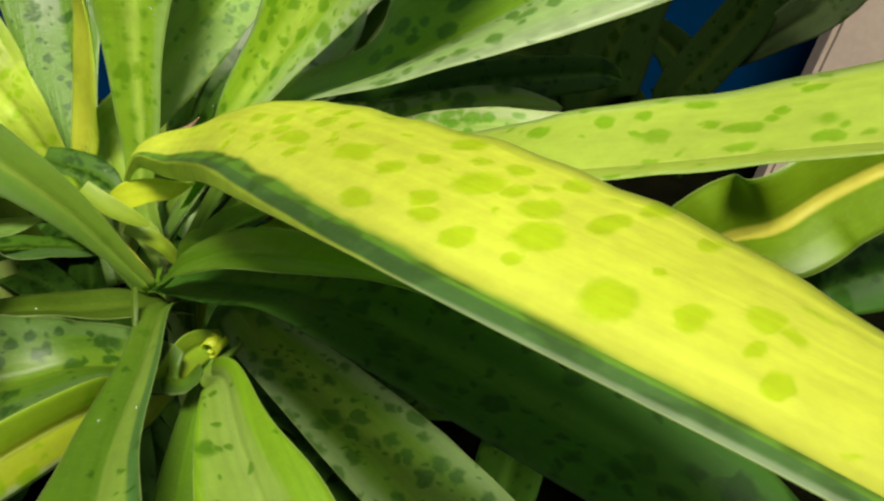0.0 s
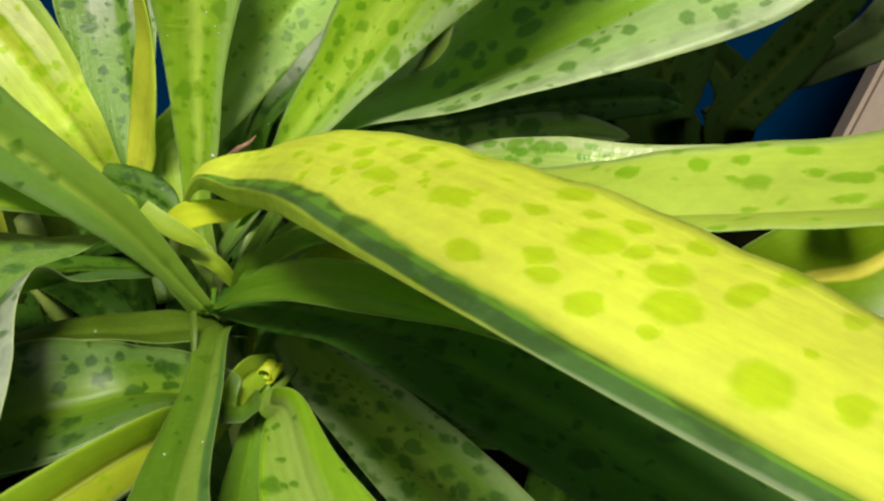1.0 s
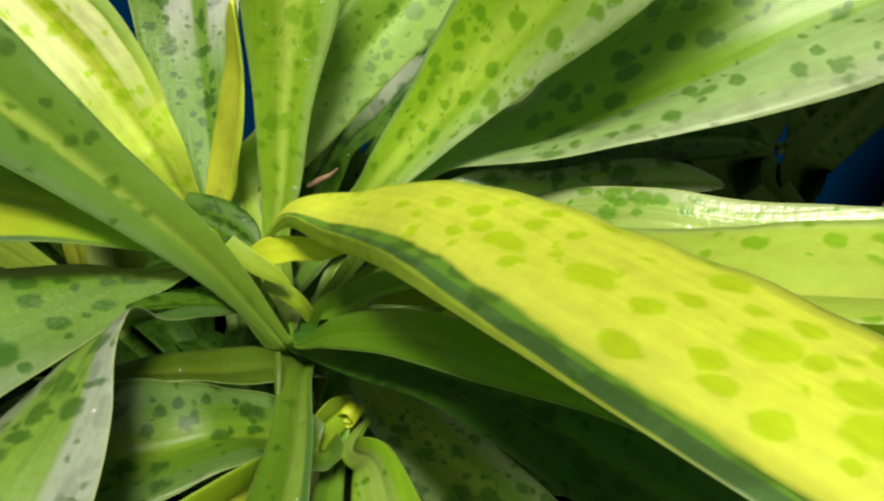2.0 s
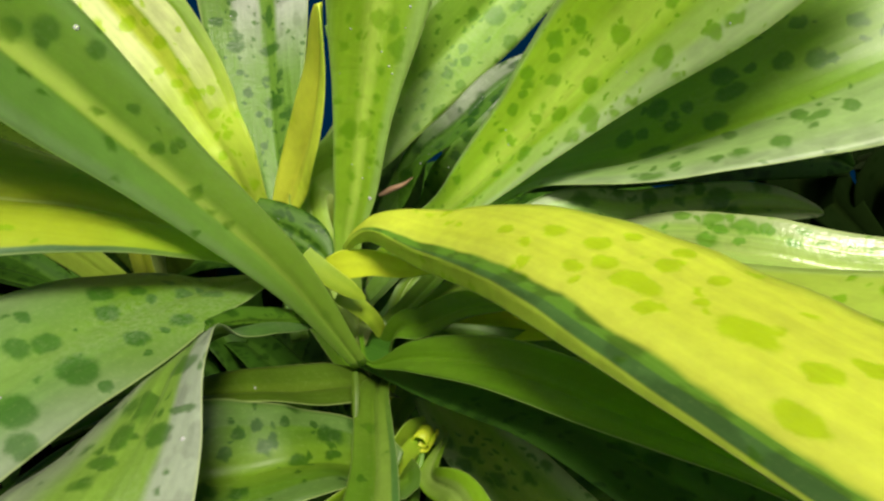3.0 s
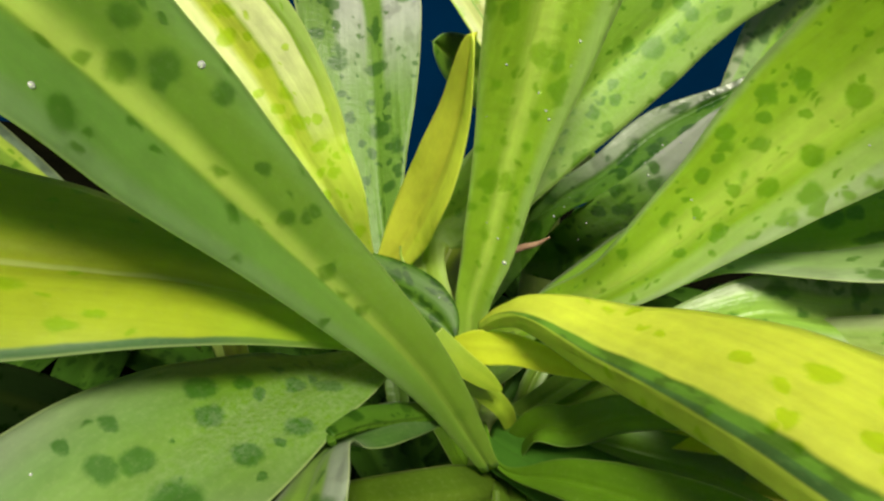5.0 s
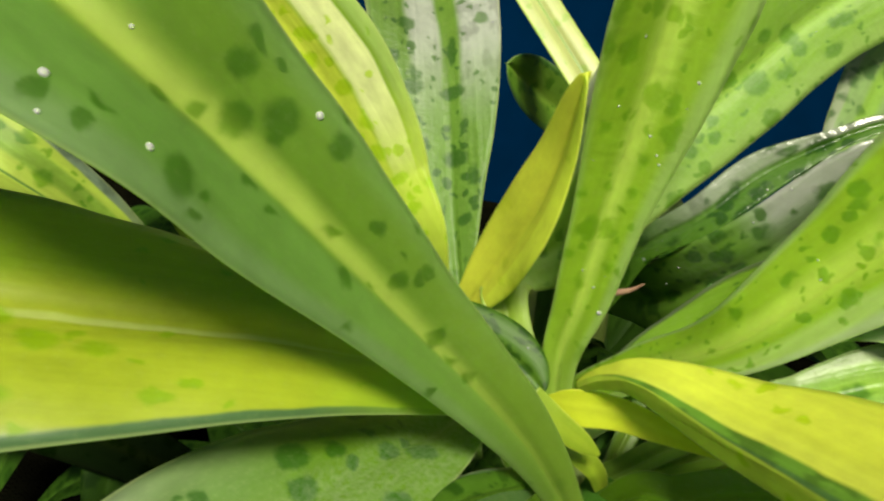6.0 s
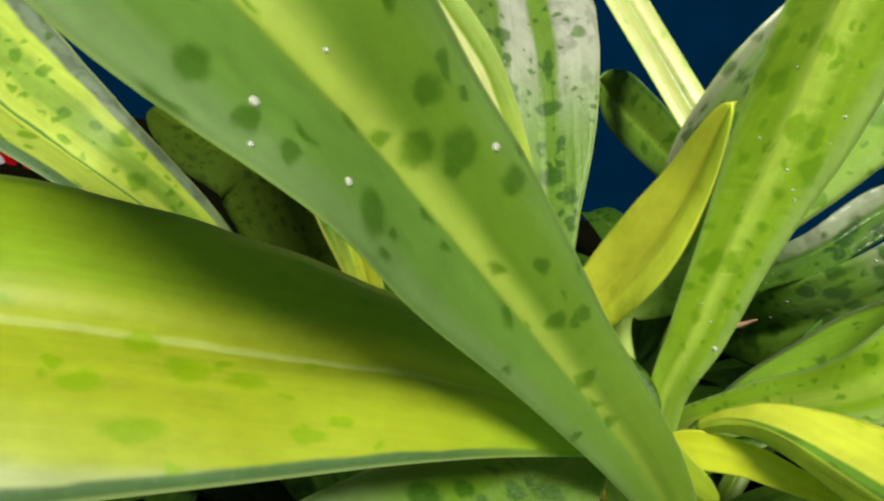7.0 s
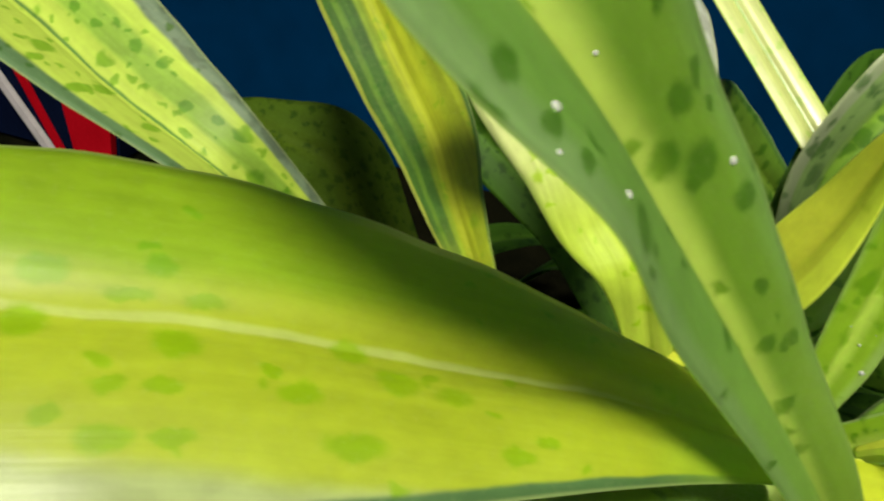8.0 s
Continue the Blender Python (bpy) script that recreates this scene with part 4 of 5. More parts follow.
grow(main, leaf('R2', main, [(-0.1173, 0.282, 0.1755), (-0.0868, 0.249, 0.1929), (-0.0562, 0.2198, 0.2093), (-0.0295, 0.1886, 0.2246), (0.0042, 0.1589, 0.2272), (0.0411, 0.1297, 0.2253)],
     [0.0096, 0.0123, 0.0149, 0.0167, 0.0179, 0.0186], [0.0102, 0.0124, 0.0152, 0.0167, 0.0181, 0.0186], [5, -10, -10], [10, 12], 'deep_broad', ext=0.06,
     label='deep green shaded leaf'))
grow(main, leaf('LS', main, [(-0.0791, 0.2786, 0.1441), (-0.0537, 0.2574, 0.1353), (-0.0297, 0.236, 0.1274), (-0.007, 0.2122, 0.122), (0.0187, 0.1886, 0.1138)],
     [0.014, 0.0185, 0.0215, 0.022, 0.021], [0.0141, 0.0175, 0.0195, 0.019, 0.017], [-13, -10, 1], [4, 6], 'spot_pale', ext=0.08, root=[(-0.117, 0.288, 0.11), (-0.097, 0.293, 0.15)],
     label='large dull spotted lower leaf'))
grow(main, leaf('U', main, [(-0.1294, 0.3061, 0.1961), (-0.1267, 0.3107, 0.2292), (-0.1238, 0.3138, 0.2611), (-0.1203, 0.3172, 0.2931), (-0.1177, 0.3208, 0.3259)],
     [0.0052, 0.0088, 0.0119, 0.0185, 0.0251], [0.0054, 0.0089, 0.0116, 0.0181, 0.0253], [-7, 10, 37], [17, 12], 'green', ext=0.06, root=[(-0.117, 0.288, 0.133)], face=(0, -1, 0.45),
     label='upright bright green leaf with a pale midrib'))
grow(main, leaf('O', main, [(-0.1637, 0.3286, 0.2038), (-0.1546, 0.3248, 0.2263), (-0.1459, 0.3173, 0.2497), (-0.1405, 0.3125, 0.2726), (-0.1375, 0.305, 0.2997)],
     [0.0059, 0.0108, 0.0137, 0.0121, 0.0101], [0.0053, 0.0117, 0.0138, 0.0125, 0.0096], [-4, -33, -39], [5, 17], 'orange', root=[(-0.117, 0.288, 0.148), (-0.17, 0.331, 0.188)], tip=4, face=(0, -1, 0.45),
     label='small amber yellow upright leaf'))
grow(main, leaf('W', main, [(-0.1778, 0.3305, 0.2032), (-0.1871, 0.3294, 0.2275), (-0.1997, 0.337, 0.2392), (-0.2133, 0.3405, 0.2593), (-0.2286, 0.3396, 0.2794)],
     [0.0082, 0.0136, 0.0185, 0.0226, 0.0258], [0.008, 0.0135, 0.0189, 0.0229, 0.026], [-16, -12, -18], [8, 9], 'cream', ext=0.06, root=[(-0.163, 0.332, 0.164)], neck=0.55, face=(0.3, -1, 0.7),
     label='cream and yellow leaf with green spots'))
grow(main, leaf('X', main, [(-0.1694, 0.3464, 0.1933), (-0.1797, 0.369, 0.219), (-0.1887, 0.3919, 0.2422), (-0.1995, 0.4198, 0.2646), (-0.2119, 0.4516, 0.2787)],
     [0.0079, 0.0162, 0.0242, 0.0299, 0.0339], [0.0059, 0.012, 0.0192, 0.0236, 0.026], [-5, 3, 27], [15, 12], 'sheen_band', ext=0.06, root=[(-0.153, 0.31, 0.152)], neck=0.55, face=(0, -1, 0.45),
     label='striped leaf with dark spots, silvery sheen in its colour'))
grow(main, leaf('K', main, [(-0.1664, 0.3009, 0.2172), (-0.1564, 0.2989, 0.2153), (-0.1464, 0.2963, 0.2125), (-0.1386, 0.2933, 0.2094), (-0.1324, 0.2896, 0.2057)],
     [0.0074, 0.0091, 0.0099, 0.009, 0.0066], [0.0074, 0.0091, 0.0099, 0.009, 0.0066], [0, 0, 0], [-12, -12], 'neck_dark', tip=4, bow=0.2, face=(-0.09, -0.83, 0.54),
     label='small dark green spotted leaf'))
grow(main, leaf('k2', main, [(-0.1352, 0.2684, 0.222), (-0.1272, 0.2676, 0.2147), (-0.1196, 0.2687, 0.2088), (-0.1140, 0.2705, 0.2040)],
     [0.0028, 0.0039, 0.0040, 0.0030], [0.0028, 0.0039, 0.0040, 0.0030], [0, 0, 0], [-5, -5], 'sheath_lime', tip=2, groove=0.0, bow=0.06, face=(0.2, -0.80, 0.55),
     label='yellow-green sheath of an inner leaf'))
grow(main, leaf('k3', main, [(-0.1264, 0.2758, 0.2007), (-0.1186, 0.2759, 0.1969), (-0.1130, 0.2775, 0.1905), (-0.1105, 0.2800, 0.1830)],
     [0.0026, 0.0033, 0.0030, 0.0024], [0.0026, 0.0033, 0.0030, 0.0024], [0, 0, 0], [-5, -5], 'sheath_lime', ext=0.004, groove=0.0, bow=0.08, face=(0.2, -0.8, 0.5),
     label='curved green sheath at the crown'))
grow(main, leaf('sh', main, [(-0.1105, 0.2383, 0.1966), (-0.1088, 0.2319, 0.1934), (-0.1077, 0.227, 0.1898), (-0.1068, 0.2222, 0.1862)],
     [0.0010, 0.0013, 0.0012, 0.0006], [0.0010, 0.0013, 0.0012, 0.0006], [0, 0, 0], [-20, -20], 'sheath', tip=4, groove=0.0, face=(0.0, -0.8, 0.6),
     label='thin pale sheath along a stalk'))
grow(back, leaf('FU', back, [(-0.1361, 0.3674, 0.1803), (-0.1351, 0.3854, 0.1938), (-0.1323, 0.4039, 0.2096), (-0.1275, 0.4229, 0.2291), (-0.1206, 0.4416, 0.251)],
     [0.0072, 0.0112, 0.0136, 0.0148, 0.0152], [0.0072, 0.0112, 0.0136, 0.0148, 0.0152], [0, 0, 0], [10, 10], 'deep', ext=0.05, root=[(-0.138, 0.339, 0.159)], neck=0.55, face=(0.28, -0.9, 0.33),
     label='dark upright leaf behind the crown'))
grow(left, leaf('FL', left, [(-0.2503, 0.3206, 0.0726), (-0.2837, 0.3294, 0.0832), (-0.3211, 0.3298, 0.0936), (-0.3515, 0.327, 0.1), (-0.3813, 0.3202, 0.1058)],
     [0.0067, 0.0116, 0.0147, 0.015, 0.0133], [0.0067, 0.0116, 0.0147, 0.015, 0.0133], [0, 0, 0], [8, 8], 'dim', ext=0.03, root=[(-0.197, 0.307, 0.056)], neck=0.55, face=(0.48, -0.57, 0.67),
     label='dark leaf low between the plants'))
grow(main, leaf('N3', main, [(-0.1069, 0.2804, 0.1742), (-0.1076, 0.2874, 0.1835), (-0.1056, 0.2945, 0.1912), (-0.101, 0.3018, 0.1974), (-0.0909, 0.3125, 0.2033)],
     [0.003, 0.0034, 0.0036, 0.0035, 0.0031], [0.003, 0.0034, 0.0036, 0.0035, 0.0031], [0, 0, 0], [12, 12], 'stalk', ext=0.03, root=[(-0.117, 0.288, 0.128)], face=(0.11, -0.82, 0.57),
     label='narrow upright inner leaf'))
grow(main, leaf('P', main, [(-0.1251, 0.3166, 0.1833), (-0.1047, 0.304, 0.2114), (-0.0844, 0.2908, 0.237), (-0.0617, 0.2944, 0.2638), (-0.0392, 0.2985, 0.2911), (-0.0107, 0.2911, 0.3292)],
     [0.0057, 0.0081, 0.0112, 0.0178, 0.0257, 0.0319], [0.0056, 0.0081, 0.0112, 0.0182, 0.0243, 0.0331], [-3, -17, 9], [10, 12], 'green_broad', ext=0.12, face=(0, -0.8, 1),
     label='broad bright green leaf'))
grow(main, leaf('G', main, [(-0.1203, 0.2986, 0.1826), (-0.0961, 0.3054, 0.2115), (-0.0609, 0.3072, 0.2382), (-0.0217, 0.2993, 0.2559), (0.0253, 0.304, 0.2775), (0.0713, 0.315, 0.2987)],
     [0.0086, 0.0220, 0.0370, 0.0520, 0.0640, 0.0720], [0.0045, 0.0104, 0.0163, 0.0226, 0.0285, 0.0324], [-27, -25, 14], [5, 12], 'half_shaded', ext=0.07,
     label='broad spotted leaf with a pale lower half'))
grow(main, leaf('Q', main, [(-0.1363, 0.3427, 0.2281), (-0.1141, 0.3623, 0.253), (-0.0906, 0.3818, 0.2786), (-0.0682, 0.4016, 0.3011), (-0.0407, 0.4178, 0.3198)],
     [0.0138, 0.0172, 0.0198, 0.021, 0.0213], [0.0137, 0.0171, 0.0201, 0.021, 0.0213], [6, 20, 15], [15, 10], 'green_dull', ext=0.05, root=[(-0.117, 0.288, 0.17), (-0.152, 0.329, 0.211)], face=(0, -1, 0.45),
     label='spotted green leaf behind the others'))
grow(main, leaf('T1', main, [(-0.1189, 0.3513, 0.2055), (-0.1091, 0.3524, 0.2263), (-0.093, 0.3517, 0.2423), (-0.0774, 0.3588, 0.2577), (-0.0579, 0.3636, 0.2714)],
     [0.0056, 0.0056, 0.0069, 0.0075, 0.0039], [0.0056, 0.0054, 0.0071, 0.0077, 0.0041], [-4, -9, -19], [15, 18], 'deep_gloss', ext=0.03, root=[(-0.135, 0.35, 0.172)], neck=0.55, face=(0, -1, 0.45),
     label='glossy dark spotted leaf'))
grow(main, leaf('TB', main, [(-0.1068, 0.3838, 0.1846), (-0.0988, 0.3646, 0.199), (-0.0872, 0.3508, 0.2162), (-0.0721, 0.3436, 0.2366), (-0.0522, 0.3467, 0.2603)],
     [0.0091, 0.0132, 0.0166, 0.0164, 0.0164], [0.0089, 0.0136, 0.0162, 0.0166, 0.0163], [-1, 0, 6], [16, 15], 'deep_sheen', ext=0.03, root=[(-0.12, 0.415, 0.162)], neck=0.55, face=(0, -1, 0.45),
     label='dark spotted shaded leaf'))
grow(main, leaf('J', main, [(-0.065, 0.28, 0.2299), (-0.0442, 0.2864, 0.2365), (-0.0211, 0.292, 0.2347), (0.0026, 0.299, 0.238), (0.0265, 0.3059, 0.2389), (0.0469, 0.313, 0.235)],
     [0.0079, 0.0113, 0.0129, 0.0134, 0.0134, 0.0100], [0.008, 0.0112, 0.013, 0.0133, 0.0134, 0.0100], [6, 4, 2], [16, 15], 'spot_gloss', ext=0.04, root=[(-0.117, 0.288, 0.17), (-0.08, 0.276, 0.225)], tip=3,
     label='glossy spotted leaf'))
grow(main, leaf('J2', main, [(-0.0348, 0.2868, 0.2233), (-0.0103, 0.2771, 0.235), (0.0153, 0.264, 0.2416), (0.0423, 0.2581, 0.2421), (0.0701, 0.2559, 0.2463), (0.1000, 0.2560, 0.2530)],
     [0.0097, 0.0122, 0.0139, 0.0146, 0.0148, 0.0130], [0.0098, 0.0122, 0.0139, 0.0146, 0.0148, 0.0130], [2, 5, 3], [16, 15], 'spot_light', root=[(-0.117, 0.288, 0.17), (-0.052, 0.294, 0.215)], tip=3,
     label='pale spotted leaf'))
grow(main, leaf('Z', main, [(-0.0451, 0.2509, 0.2323), (-0.0136, 0.2195, 0.2476), (0.0203, 0.1908, 0.2619), (0.0617, 0.174, 0.2727), (0.1002, 0.1544, 0.2854)],
     [0.0116, 0.017, 0.0216, 0.0231, 0.0281], [0.0115, 0.0168, 0.0216, 0.0255, 0.0278], [-8, -19, -19], [18, 23], 'lime', ext=0.08, root=[(-0.117, 0.288, 0.17), (-0.067, 0.273, 0.222)],
     label='lime green leaf with darker spots'))
grow(main, leaf('Z2', main, [(0.0861, 0.2470, 0.2023), (0.0975, 0.2404, 0.2147), (0.1087, 0.2312, 0.2245), (0.1226, 0.2319, 0.2349), (0.1376, 0.2304, 0.2449)],
     [0.0176, 0.0202, 0.0202, 0.0186, 0.0186], [0.0176, 0.0195, 0.0199, 0.0192, 0.0191], [15, 29, 30], [32, 24], 'olive_gold', ext=0.06, root=[(-0.117, 0.288, 0.17), (0.0785, 0.2515, 0.194)],
     label='olive leaf with a yellow midrib'))
grow(main, leaf('M', main, [(-0.2288, 0.3188, 0.2027), (-0.2523, 0.3526, 0.2166), (-0.2723, 0.383, 0.2292), (-0.2982, 0.409, 0.2459), (-0.3257, 0.4344, 0.2663)],
     [0.0056, 0.0117, 0.0174, 0.0204, 0.0215], [0.0056, 0.0114, 0.0177, 0.0203, 0.0214], [5, 7, 7], [15, 13], 'cream_dark', ext=0.06, root=[(-0.191, 0.265, 0.18)], neck=0.55, face=(0, -1, 0.45),
     label='yellow leaf with dark green stripes'))
grow(main, leaf('OU', main, [(-0.1532, 0.3516, 0.1701), (-0.1522, 0.3648, 0.1781), (-0.1491, 0.3773, 0.1865), (-0.1469, 0.3889, 0.1964), (-0.1451, 0.3997, 0.2071)],
     [0.0095, 0.0112, 0.0123, 0.0129, 0.013], [0.0095, 0.0112, 0.0123, 0.0129, 0.013], [0, 0, 0], [15, 15], 'sheath_lime', ext=0.03, root=[(-0.155, 0.33, 0.157)], neck=0.55, tip=4, face=(0, -1, 0.45),
     label='olive green inner leaf'))
grow(main, leaf('Yb', main, [(-0.1307, 0.2786, 0.2120), (-0.1236, 0.2763, 0.2144), (-0.112, 0.2725, 0.2185), (-0.1012, 0.2657, 0.2218), (-0.093, 0.2562, 0.2274), (-0.0883, 0.2498, 0.2311)],
     [0.0022, 0.0049, 0.0045, 0.0036, 0.0020, 0.0008], [0.0026, 0.0055, 0.0048, 0.0036, 0.0020, 0.0008], [0, 0, 0], [4, 4], 'gold', ext=0.008, groove=0.0, bow=-0.08, droop=0.0, face=(-0.2, -0.85, 0.4),
     label='yellow base of the chartreuse leaf'))
grow(main, leaf('N1', main, [(-0.1037, 0.2716, 0.1895), (-0.0921, 0.2649, 0.1998), (-0.0791, 0.2618, 0.2104), (-0.0646, 0.2563, 0.2183), (-0.05, 0.2499, 0.2253)],
     [0.0061, 0.0066, 0.0060, 0.0045, 0.003], [0.0061, 0.0066, 0.0060, 0.0045, 0.003], [1, 4, 2], [15, 15], 'olive_plain', ext=0.03, root=[(-0.117, 0.288, 0.142)],
     label='shaded green inner leaf'))
grow(main, leaf('N2', main, [(-0.103, 0.2958, 0.1709), (-0.0866, 0.2947, 0.1784), (-0.0702, 0.292, 0.1857), (-0.0542, 0.2867, 0.1926), (-0.0386, 0.2804, 0.1996)],
     [0.0057, 0.0080, 0.0105, 0.0120, 0.0125], [0.0057, 0.0080, 0.0105, 0.0120, 0.0125], [0, -1, 0], [15, 15], 'gold', ext=0.03, root=[(-0.117, 0.288, 0.126)],
     label='yellow inner leaf in shade'))
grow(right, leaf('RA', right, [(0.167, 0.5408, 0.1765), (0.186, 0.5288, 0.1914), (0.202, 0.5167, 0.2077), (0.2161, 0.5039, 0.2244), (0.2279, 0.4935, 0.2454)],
     [0.0053, 0.0083, 0.012, 0.0155, 0.0181], [0.0053, 0.0084, 0.012, 0.0156, 0.018], [0, 0, 0], [15, 16], 'dim_sunlit', ext=0.05, root=[(0.137, 0.56, 0.153)], neck=0.55, face=(-0.3, -1, 0.6),
     label='dim leaf, its end coloured pale grey-green as if sunlit'))
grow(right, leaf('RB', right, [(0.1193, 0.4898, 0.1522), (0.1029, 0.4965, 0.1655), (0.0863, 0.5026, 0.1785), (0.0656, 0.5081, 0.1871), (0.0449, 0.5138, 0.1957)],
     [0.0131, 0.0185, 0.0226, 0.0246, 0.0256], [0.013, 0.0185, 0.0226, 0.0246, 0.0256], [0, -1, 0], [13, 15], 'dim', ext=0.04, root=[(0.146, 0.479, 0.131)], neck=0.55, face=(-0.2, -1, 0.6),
     label='leaf coloured dark as if shaded'))
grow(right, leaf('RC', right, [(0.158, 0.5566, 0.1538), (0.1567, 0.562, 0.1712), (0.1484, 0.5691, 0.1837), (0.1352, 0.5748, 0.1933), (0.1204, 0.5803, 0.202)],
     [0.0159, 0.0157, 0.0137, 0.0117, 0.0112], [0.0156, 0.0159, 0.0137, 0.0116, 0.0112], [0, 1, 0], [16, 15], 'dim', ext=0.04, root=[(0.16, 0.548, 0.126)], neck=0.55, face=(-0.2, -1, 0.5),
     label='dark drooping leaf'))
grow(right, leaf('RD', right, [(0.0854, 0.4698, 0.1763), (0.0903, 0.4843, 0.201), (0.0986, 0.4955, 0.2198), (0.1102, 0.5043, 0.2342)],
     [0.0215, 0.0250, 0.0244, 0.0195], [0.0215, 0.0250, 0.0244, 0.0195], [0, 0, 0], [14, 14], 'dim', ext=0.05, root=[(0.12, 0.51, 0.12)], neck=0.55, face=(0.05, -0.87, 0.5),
     label='upright leaf coloured dark as if in shade'))
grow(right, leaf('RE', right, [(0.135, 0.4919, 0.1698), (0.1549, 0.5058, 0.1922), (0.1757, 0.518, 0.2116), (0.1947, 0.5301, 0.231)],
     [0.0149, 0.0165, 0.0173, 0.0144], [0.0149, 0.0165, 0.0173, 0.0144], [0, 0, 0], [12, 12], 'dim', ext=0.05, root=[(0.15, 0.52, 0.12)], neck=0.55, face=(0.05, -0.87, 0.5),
     label='narrow leaf coloured dark as if in shade'))
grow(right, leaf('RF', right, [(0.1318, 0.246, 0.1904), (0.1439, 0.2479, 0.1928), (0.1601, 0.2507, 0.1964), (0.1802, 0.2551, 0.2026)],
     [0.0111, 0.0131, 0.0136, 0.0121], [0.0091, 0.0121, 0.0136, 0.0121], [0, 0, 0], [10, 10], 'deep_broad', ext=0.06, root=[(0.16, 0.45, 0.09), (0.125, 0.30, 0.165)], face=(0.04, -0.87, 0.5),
     label='deep green leaf in shade'))
grow(back, leaf('GB', back, [(-0.0482, 0.383, 0.2514), (-0.0446, 0.3939, 0.2624), (-0.0396, 0.4046, 0.2688), (-0.0335, 0.4197, 0.2781), (-0.0245, 0.4355, 0.2879)],
     [0.0059, 0.0102, 0.0126, 0.0145, 0.0158], [0.0059, 0.0102, 0.0126, 0.0145, 0.0158], [0, 0, 0], [-8, -8], 'silver', ext=0.05, bow=0.2, root=[(-0.075, 0.40, 0.19), (-0.054, 0.383, 0.23)], face=(0.21, -0.62, 0.76),
     label='dull green spotted leaf in shade'))
grow(back, leaf('GH', back, [(-0.0519, 0.3933, 0.2197), (-0.0427, 0.4024, 0.2349), (-0.0286, 0.4117, 0.2499), (-0.0144, 0.422, 0.2667)],
     [0.0121, 0.0150, 0.0180, 0.0200], [0.0121, 0.0150, 0.0180, 0.0200], [0, 0, 0], [10, 10], 'sheath', ext=0.05, root=[(-0.10, 0.47, 0.15), (-0.062, 0.40, 0.20)], face=(0.04, -0.87, 0.5),
     label='dark olive leaf in shade'))
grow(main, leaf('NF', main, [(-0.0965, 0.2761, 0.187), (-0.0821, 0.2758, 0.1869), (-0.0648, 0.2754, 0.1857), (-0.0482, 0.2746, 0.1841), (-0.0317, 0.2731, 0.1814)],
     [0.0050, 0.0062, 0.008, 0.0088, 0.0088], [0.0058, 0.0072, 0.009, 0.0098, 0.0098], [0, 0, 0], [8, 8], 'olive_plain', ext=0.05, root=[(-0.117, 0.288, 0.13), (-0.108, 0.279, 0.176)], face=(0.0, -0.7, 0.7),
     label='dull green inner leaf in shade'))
grow(left, leaf('V', left, [(-0.2834, 0.3296, 0.1845), (-0.3028, 0.3169, 0.2141), (-0.3236, 0.3048, 0.2375), (-0.3593, 0.3108, 0.25), (-0.3993, 0.3238, 0.263)],
     [0.0115, 0.0151, 0.0185, 0.0251, 0.0329], [0.011, 0.0156, 0.0217, 0.0292, 0.0344], [3, 17, 10], [34, 17], 'banded', ext=0.06, root=[(-0.252, 0.35, 0.137)], neck=0.55, face=(0.25, -0.8, 0.9),
     label='yellow leaf with dark green stripes and margins'))
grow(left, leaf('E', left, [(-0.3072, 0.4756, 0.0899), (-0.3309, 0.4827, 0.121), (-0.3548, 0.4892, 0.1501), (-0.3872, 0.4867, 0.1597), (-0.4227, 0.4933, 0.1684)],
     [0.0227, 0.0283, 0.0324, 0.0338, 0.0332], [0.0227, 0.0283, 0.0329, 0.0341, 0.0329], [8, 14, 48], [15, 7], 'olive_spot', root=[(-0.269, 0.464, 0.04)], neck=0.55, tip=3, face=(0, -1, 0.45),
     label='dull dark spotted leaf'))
grow(left, leaf('DK', left, [(-0.1673, 0.4615, 0.1003), (-0.1924, 0.4754, 0.1261), (-0.2197, 0.4877, 0.1503), (-0.252, 0.4957, 0.17), (-0.2853, 0.5023, 0.1888)],
     [0.0128, 0.015, 0.0168, 0.018, 0.0185], [0.0127, 0.0151, 0.0169, 0.018, 0.0185], [1, 2, 1], [15, 15], 'deep', ext=0.05, root=[(-0.127, 0.439, 0.059)], neck=0.55, face=(0, -1, 0.45),
     label='leaf coloured dark as if shaded'))
grow(back, leaf('C', back, [(-0.1254, 0.4164, 0.2441), (-0.1543, 0.441, 0.2686), (-0.1832, 0.4656, 0.293)],
     [0.0078, 0.0083, 0.0086], [0.0078, 0.0081, 0.0084], [17, 18, 20], [6, 4], 'pale', ext=0.06, droop=0.0, root=[(-0.079, 0.377, 0.205)], neck=0.55, face=(0, -1, 0.45),
     label='narrow pale yellow leaf with a green stripe'))
grow(back, leaf('CC', back, [(-0.1077, 0.5576, 0.161), (-0.1274, 0.5325, 0.185), (-0.1462, 0.5054, 0.2081), (-0.1642, 0.477, 0.2309), (-0.1762, 0.4488, 0.2516)],
     [0.0107, 0.0144, 0.0181, 0.0214, 0.0242], [0.0107, 0.0144, 0.0179, 0.0213, 0.0245], [13, 21, 18], [16, 10], 'olive', root=[(-0.076, 0.598, 0.123)], neck=0.55, tip=3, face=(0, -1, 0.45),
     label='dark green leaf'))
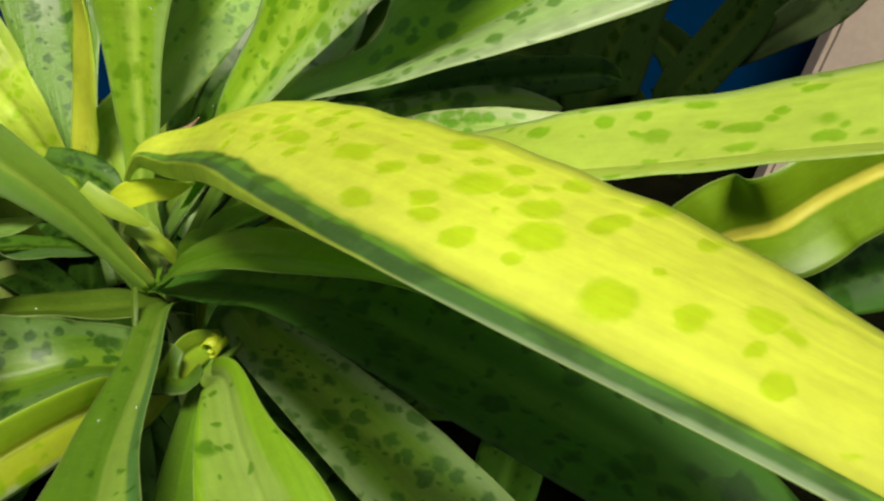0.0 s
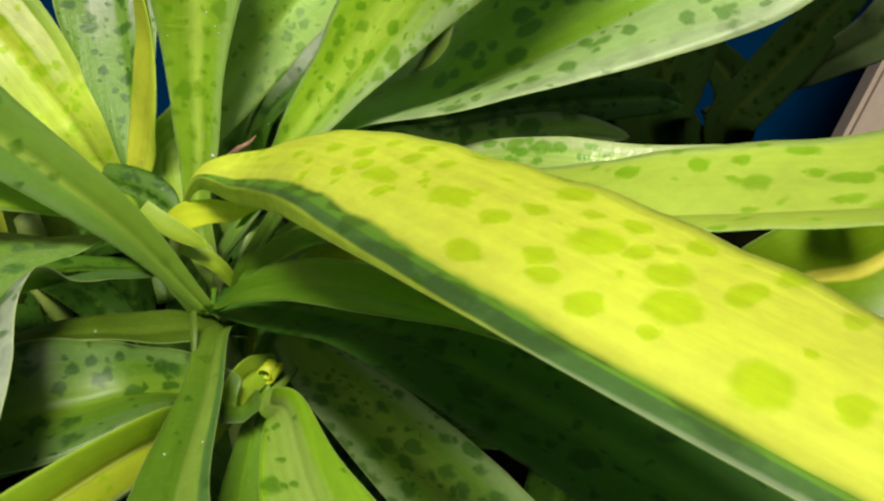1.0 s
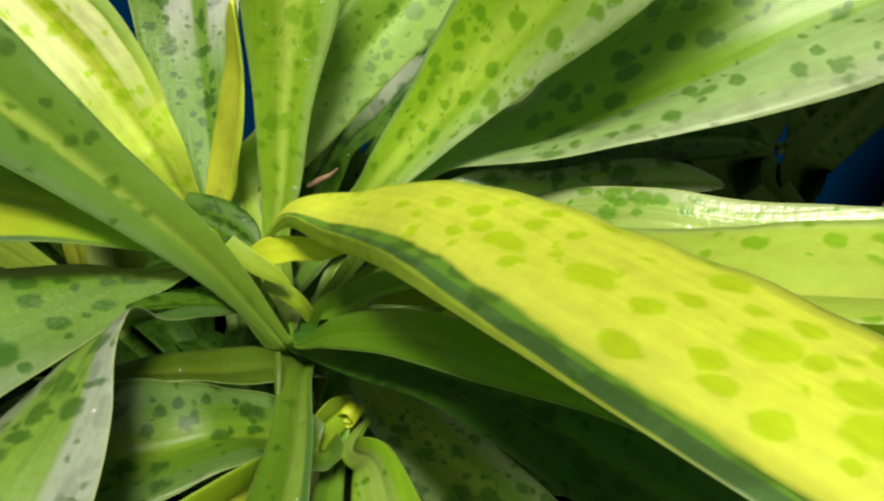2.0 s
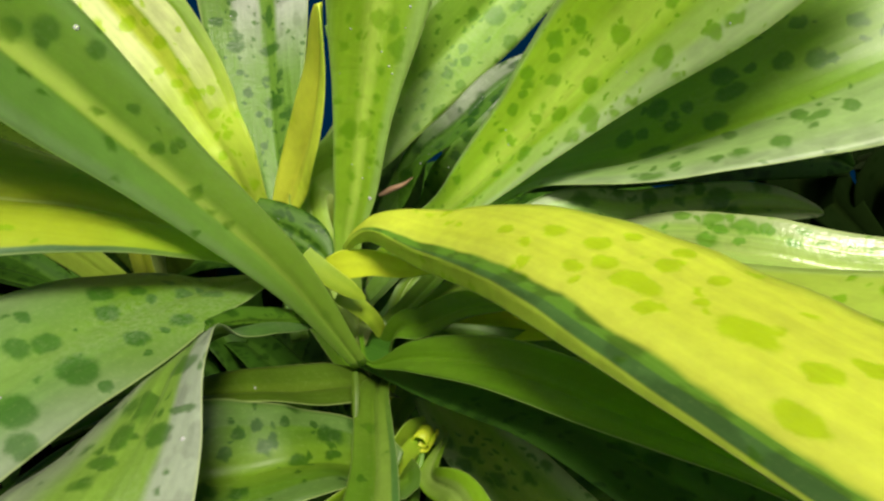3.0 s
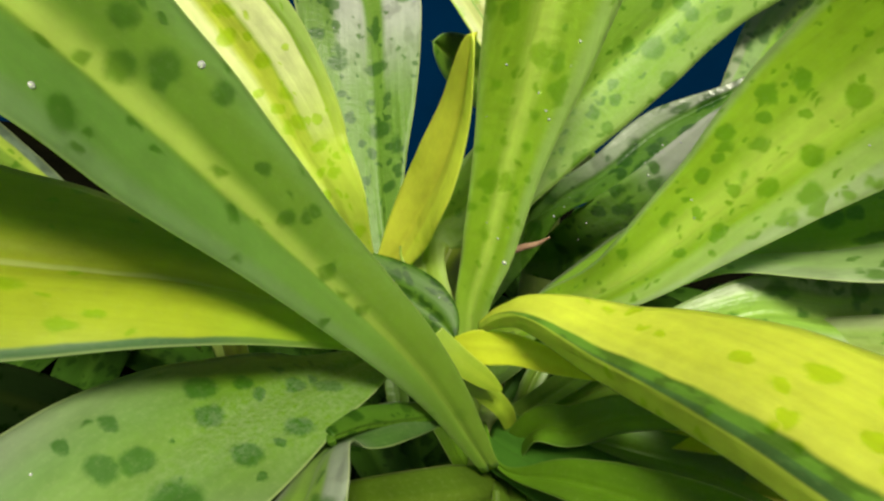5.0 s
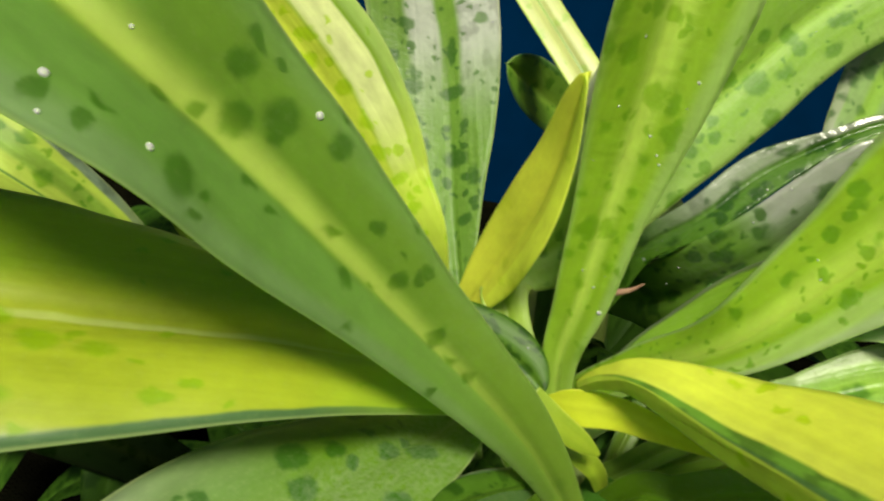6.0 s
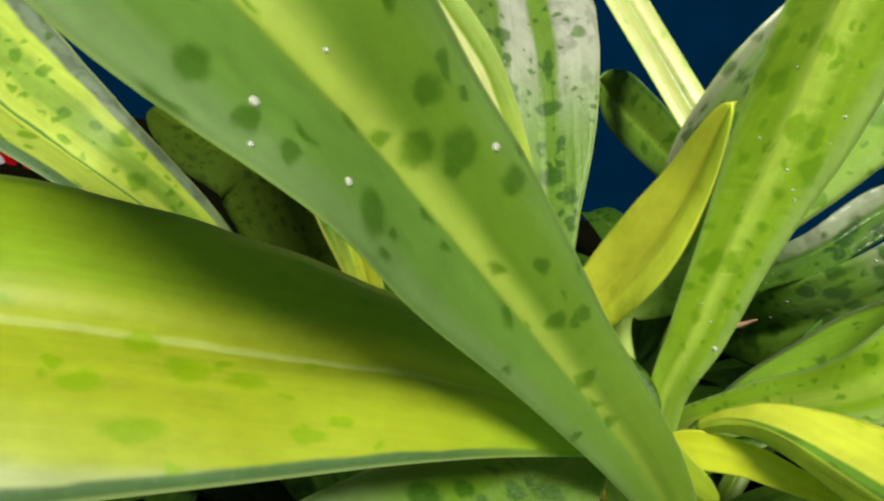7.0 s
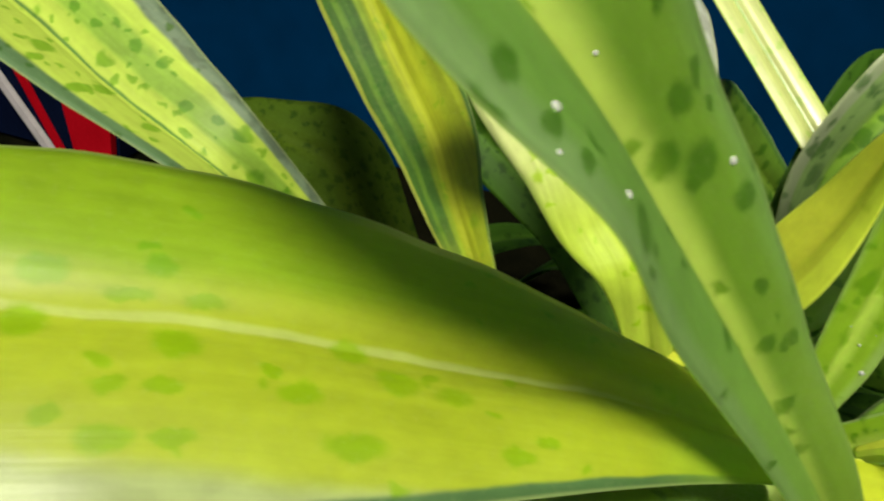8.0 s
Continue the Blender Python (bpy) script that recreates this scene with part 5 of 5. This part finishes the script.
grow(back, leaf('SV', back, [(-0.1277, 0.4066, 0.2146), (-0.1285, 0.4032, 0.244), (-0.1178, 0.4072, 0.2741), (-0.1018, 0.4217, 0.2951), (-0.0873, 0.4412, 0.3147)],
     [0.0142, 0.0176, 0.0194, 0.0196, 0.0191], [0.0142, 0.0173, 0.0191, 0.0195, 0.0191], [13, 21, 14], [20, 15], 'silver', ext=0.05, root=[(-0.126, 0.412, 0.168)], neck=0.55, face=(0, -1, 0.45),
     label='grey spotted leaf'))

# low dark leaves added to fill the gaps close to the soil with shade
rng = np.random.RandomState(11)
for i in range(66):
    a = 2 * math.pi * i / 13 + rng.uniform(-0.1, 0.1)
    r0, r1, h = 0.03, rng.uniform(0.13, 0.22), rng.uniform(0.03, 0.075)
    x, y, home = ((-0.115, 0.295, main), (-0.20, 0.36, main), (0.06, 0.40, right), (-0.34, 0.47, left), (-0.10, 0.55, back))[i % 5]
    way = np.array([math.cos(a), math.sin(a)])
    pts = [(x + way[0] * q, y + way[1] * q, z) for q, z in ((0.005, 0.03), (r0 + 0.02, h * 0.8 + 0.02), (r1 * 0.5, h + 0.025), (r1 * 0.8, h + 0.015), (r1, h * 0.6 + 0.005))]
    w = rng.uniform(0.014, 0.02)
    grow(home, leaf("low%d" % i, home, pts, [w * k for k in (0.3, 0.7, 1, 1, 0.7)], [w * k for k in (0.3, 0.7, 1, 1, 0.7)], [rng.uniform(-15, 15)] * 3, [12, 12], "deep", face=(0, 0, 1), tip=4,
         label="dark green filler leaf close to the soil, for shade in gaps"))

# ---- things beyond the plants ----
striped = new("striped_box")
striped.location = (-0.69, 0.66, 0.0)
tagged(striped, "navy cloth box with red stripes, on the ground", "box")
part("body", box_mesh("body", (-0.10, 0.0, -0.003), (0.066, 0.045, 0.075), NAVY, 0.006), striped)


def slab(name, low, high, material, proud):
    """A flat strip on the box's front: its ends along x at the ground and at the top."""
    y0, y1 = -proud, 0.004
    v = [(x, y, z) for y in (y0, y1) for x, z in ((low[0], 0.0), (low[1], 0.0), (high[1], 0.0735), (high[0], 0.0735))]
    return mesh_of(name, v, [(0, 1, 2, 3), (7, 6, 5, 4), (0, 4, 5, 1), (1, 5, 6, 2), (2, 6, 7, 3), (3, 7, 4, 0)], material, True)


part("red_panel", slab("red_panel", (0.027, 0.064), (0.0133, 0.064), RED, 0.003), striped, "red cloth panel")
part("stripe", slab("stripe", (0.009, 0.017), (-0.0308, -0.0228), RED, 0.003), striped, "narrow red stripe")
part("piping", slab("piping", (-0.003, 0.006), (-0.0593, -0.0517), WHITE, 0.006), striped, "pale grey piping")
side_mesh = box_mesh("wall_side", (0.0, 0.65, -0.02), (1.6, 0.675, 1.5), BEIGE)
for v in side_mesh.vertices:
    v.co.x += 0.248 + (0.257 * v.co.z if v.co.x < 0.5 else 0.0)      # its free edge leans
pillar = tagged(new("wall_side", side_mesh), "beige plastered wall beside the blue wall", "wall", kind="structure")


# ---- water drops on the leaves ----
def droplet(key, s, u, r):
    """A drop of radius r on a leaf: s along it, u across it from -1 (left edge) to 1."""
    top, n = BLADES[key][:2]
    m, na = top.shape[:2]
    i, j = int(round((u + 1) / 2 * (m - 1))), int(round(s * (na - 1)))
    bm = bmesh.new()
    bmesh.ops.create_uvsphere(bm, u_segments=12, v_segments=8, radius=r)
    for v in bm.verts:
        v.co.z = max(v.co.z, -0.35 * r) * 0.6
    me = bpy.data.meshes.new("water_droplet")
    bm.to_mesh(me)
    bm.free()
    me.polygons.foreach_set("use_smooth", [True] * len(me.polygons))
    me.materials.append(WATER)
    ob = tagged(new("water_droplet", me), "tiny clear water drop on a leaf", "droplet", "drops on the leaves")
    a = top[min(i + 1, m - 1), j] - top[max(i - 1, 0), j]
    b = top[i, min(j + 1, na - 1)] - top[i, max(j - 1, 0)]
    z = Vector(np.cross(a, b)).normalized()
    z = -z if z.dot(Vector(n[j])) < 0 else z
    ob.matrix_world = Matrix.Translation(top[i, j]) @ z.to_track_quat("Z", "Y").to_matrix().to_4x4()
    return ob


for key, s, u, r in (("D", 0.414, 0.75, 0.0009), ("D", 0.588, -0.6, 0.0009), ("D", 0.508, -0.667, 0.0008), ("D", 0.559, 0.144, 0.0005), ("D", 0.57, -0.88, 0.0005),
                     ("U", 0.271, 0.75, 0.0008), ("U", 0.597, 0.6, 0.0005), ("U", 0.634, -0.39, 0.0004), ("U", 0.523, 0.31, 0.0004), ("F", 0.571, -0.75, 0.0007)):
    droplet(key, s, u, r)
# drops added at random for the small glints on other leaves
for key, count in (("U", 9), ("P", 5), ("TB", 8), ("T1", 6), ("Q", 3), ("X", 4), ("K", 3), ("A", 3), ("B1", 2), ("S", 4)):
    for _ in range(count):
        droplet(key, rng.uniform(0.25, 0.75), rng.uniform(-0.9, 0.9), rng.choice([0.0002, 0.0003, 0.0004]))


# a curled yellow shoot and a dry brown sliver near the crown
shoot_pts = [((0.0042 - 0.0022 * q) * math.cos(9.0 * q + 2.2), (0.0042 - 0.0022 * q) * math.sin(9.0 * q + 2.2)) for q in np.linspace(0, 1, 40)]
sv, sf = [], []
for k, (a, b) in enumerate(shoot_pts):
    for dx in (-0.004, 0.004):
        for thin in (0.0, 0.0006):
            r = math.hypot(a, b)
            sv.append((dx * (1 - 0.3 * k / 40), a * (1 - thin / r), b * (1 - thin / r)))
    if k:
        o = 4 * (k - 1)
        sf += [(o, o + 4, o + 6, o + 2), (o + 1, o + 3, o + 7, o + 5), (o, o + 1, o + 5, o + 4), (o + 2, o + 6, o + 7, o + 3)]
shoot_mesh = mesh_of("curled_shoot", sv, sf, MAT["gold"])
for layer in ("leaf", "metric"):
    shoot_mesh.uv_layers.new(name=layer)
shoot = grow(main, part("curled_shoot", shoot_mesh, main, "small curled yellow shoot"))
shoot.matrix_basis = pose(-0.0871, 0.2411, 0.1691, 25, 0, 75)
grow(main, part("dry_sliver", stem_mesh([(-0.122, 0.330, 0.216), (-0.117, 0.331, 0.219), (-0.112, 0.330, 0.222), (-0.108, 0.329, 0.226)], [0.0008, 0.0013, 0.0009, 0.0002], BROWN, 6), main, "dry brown sliver of leaf"))
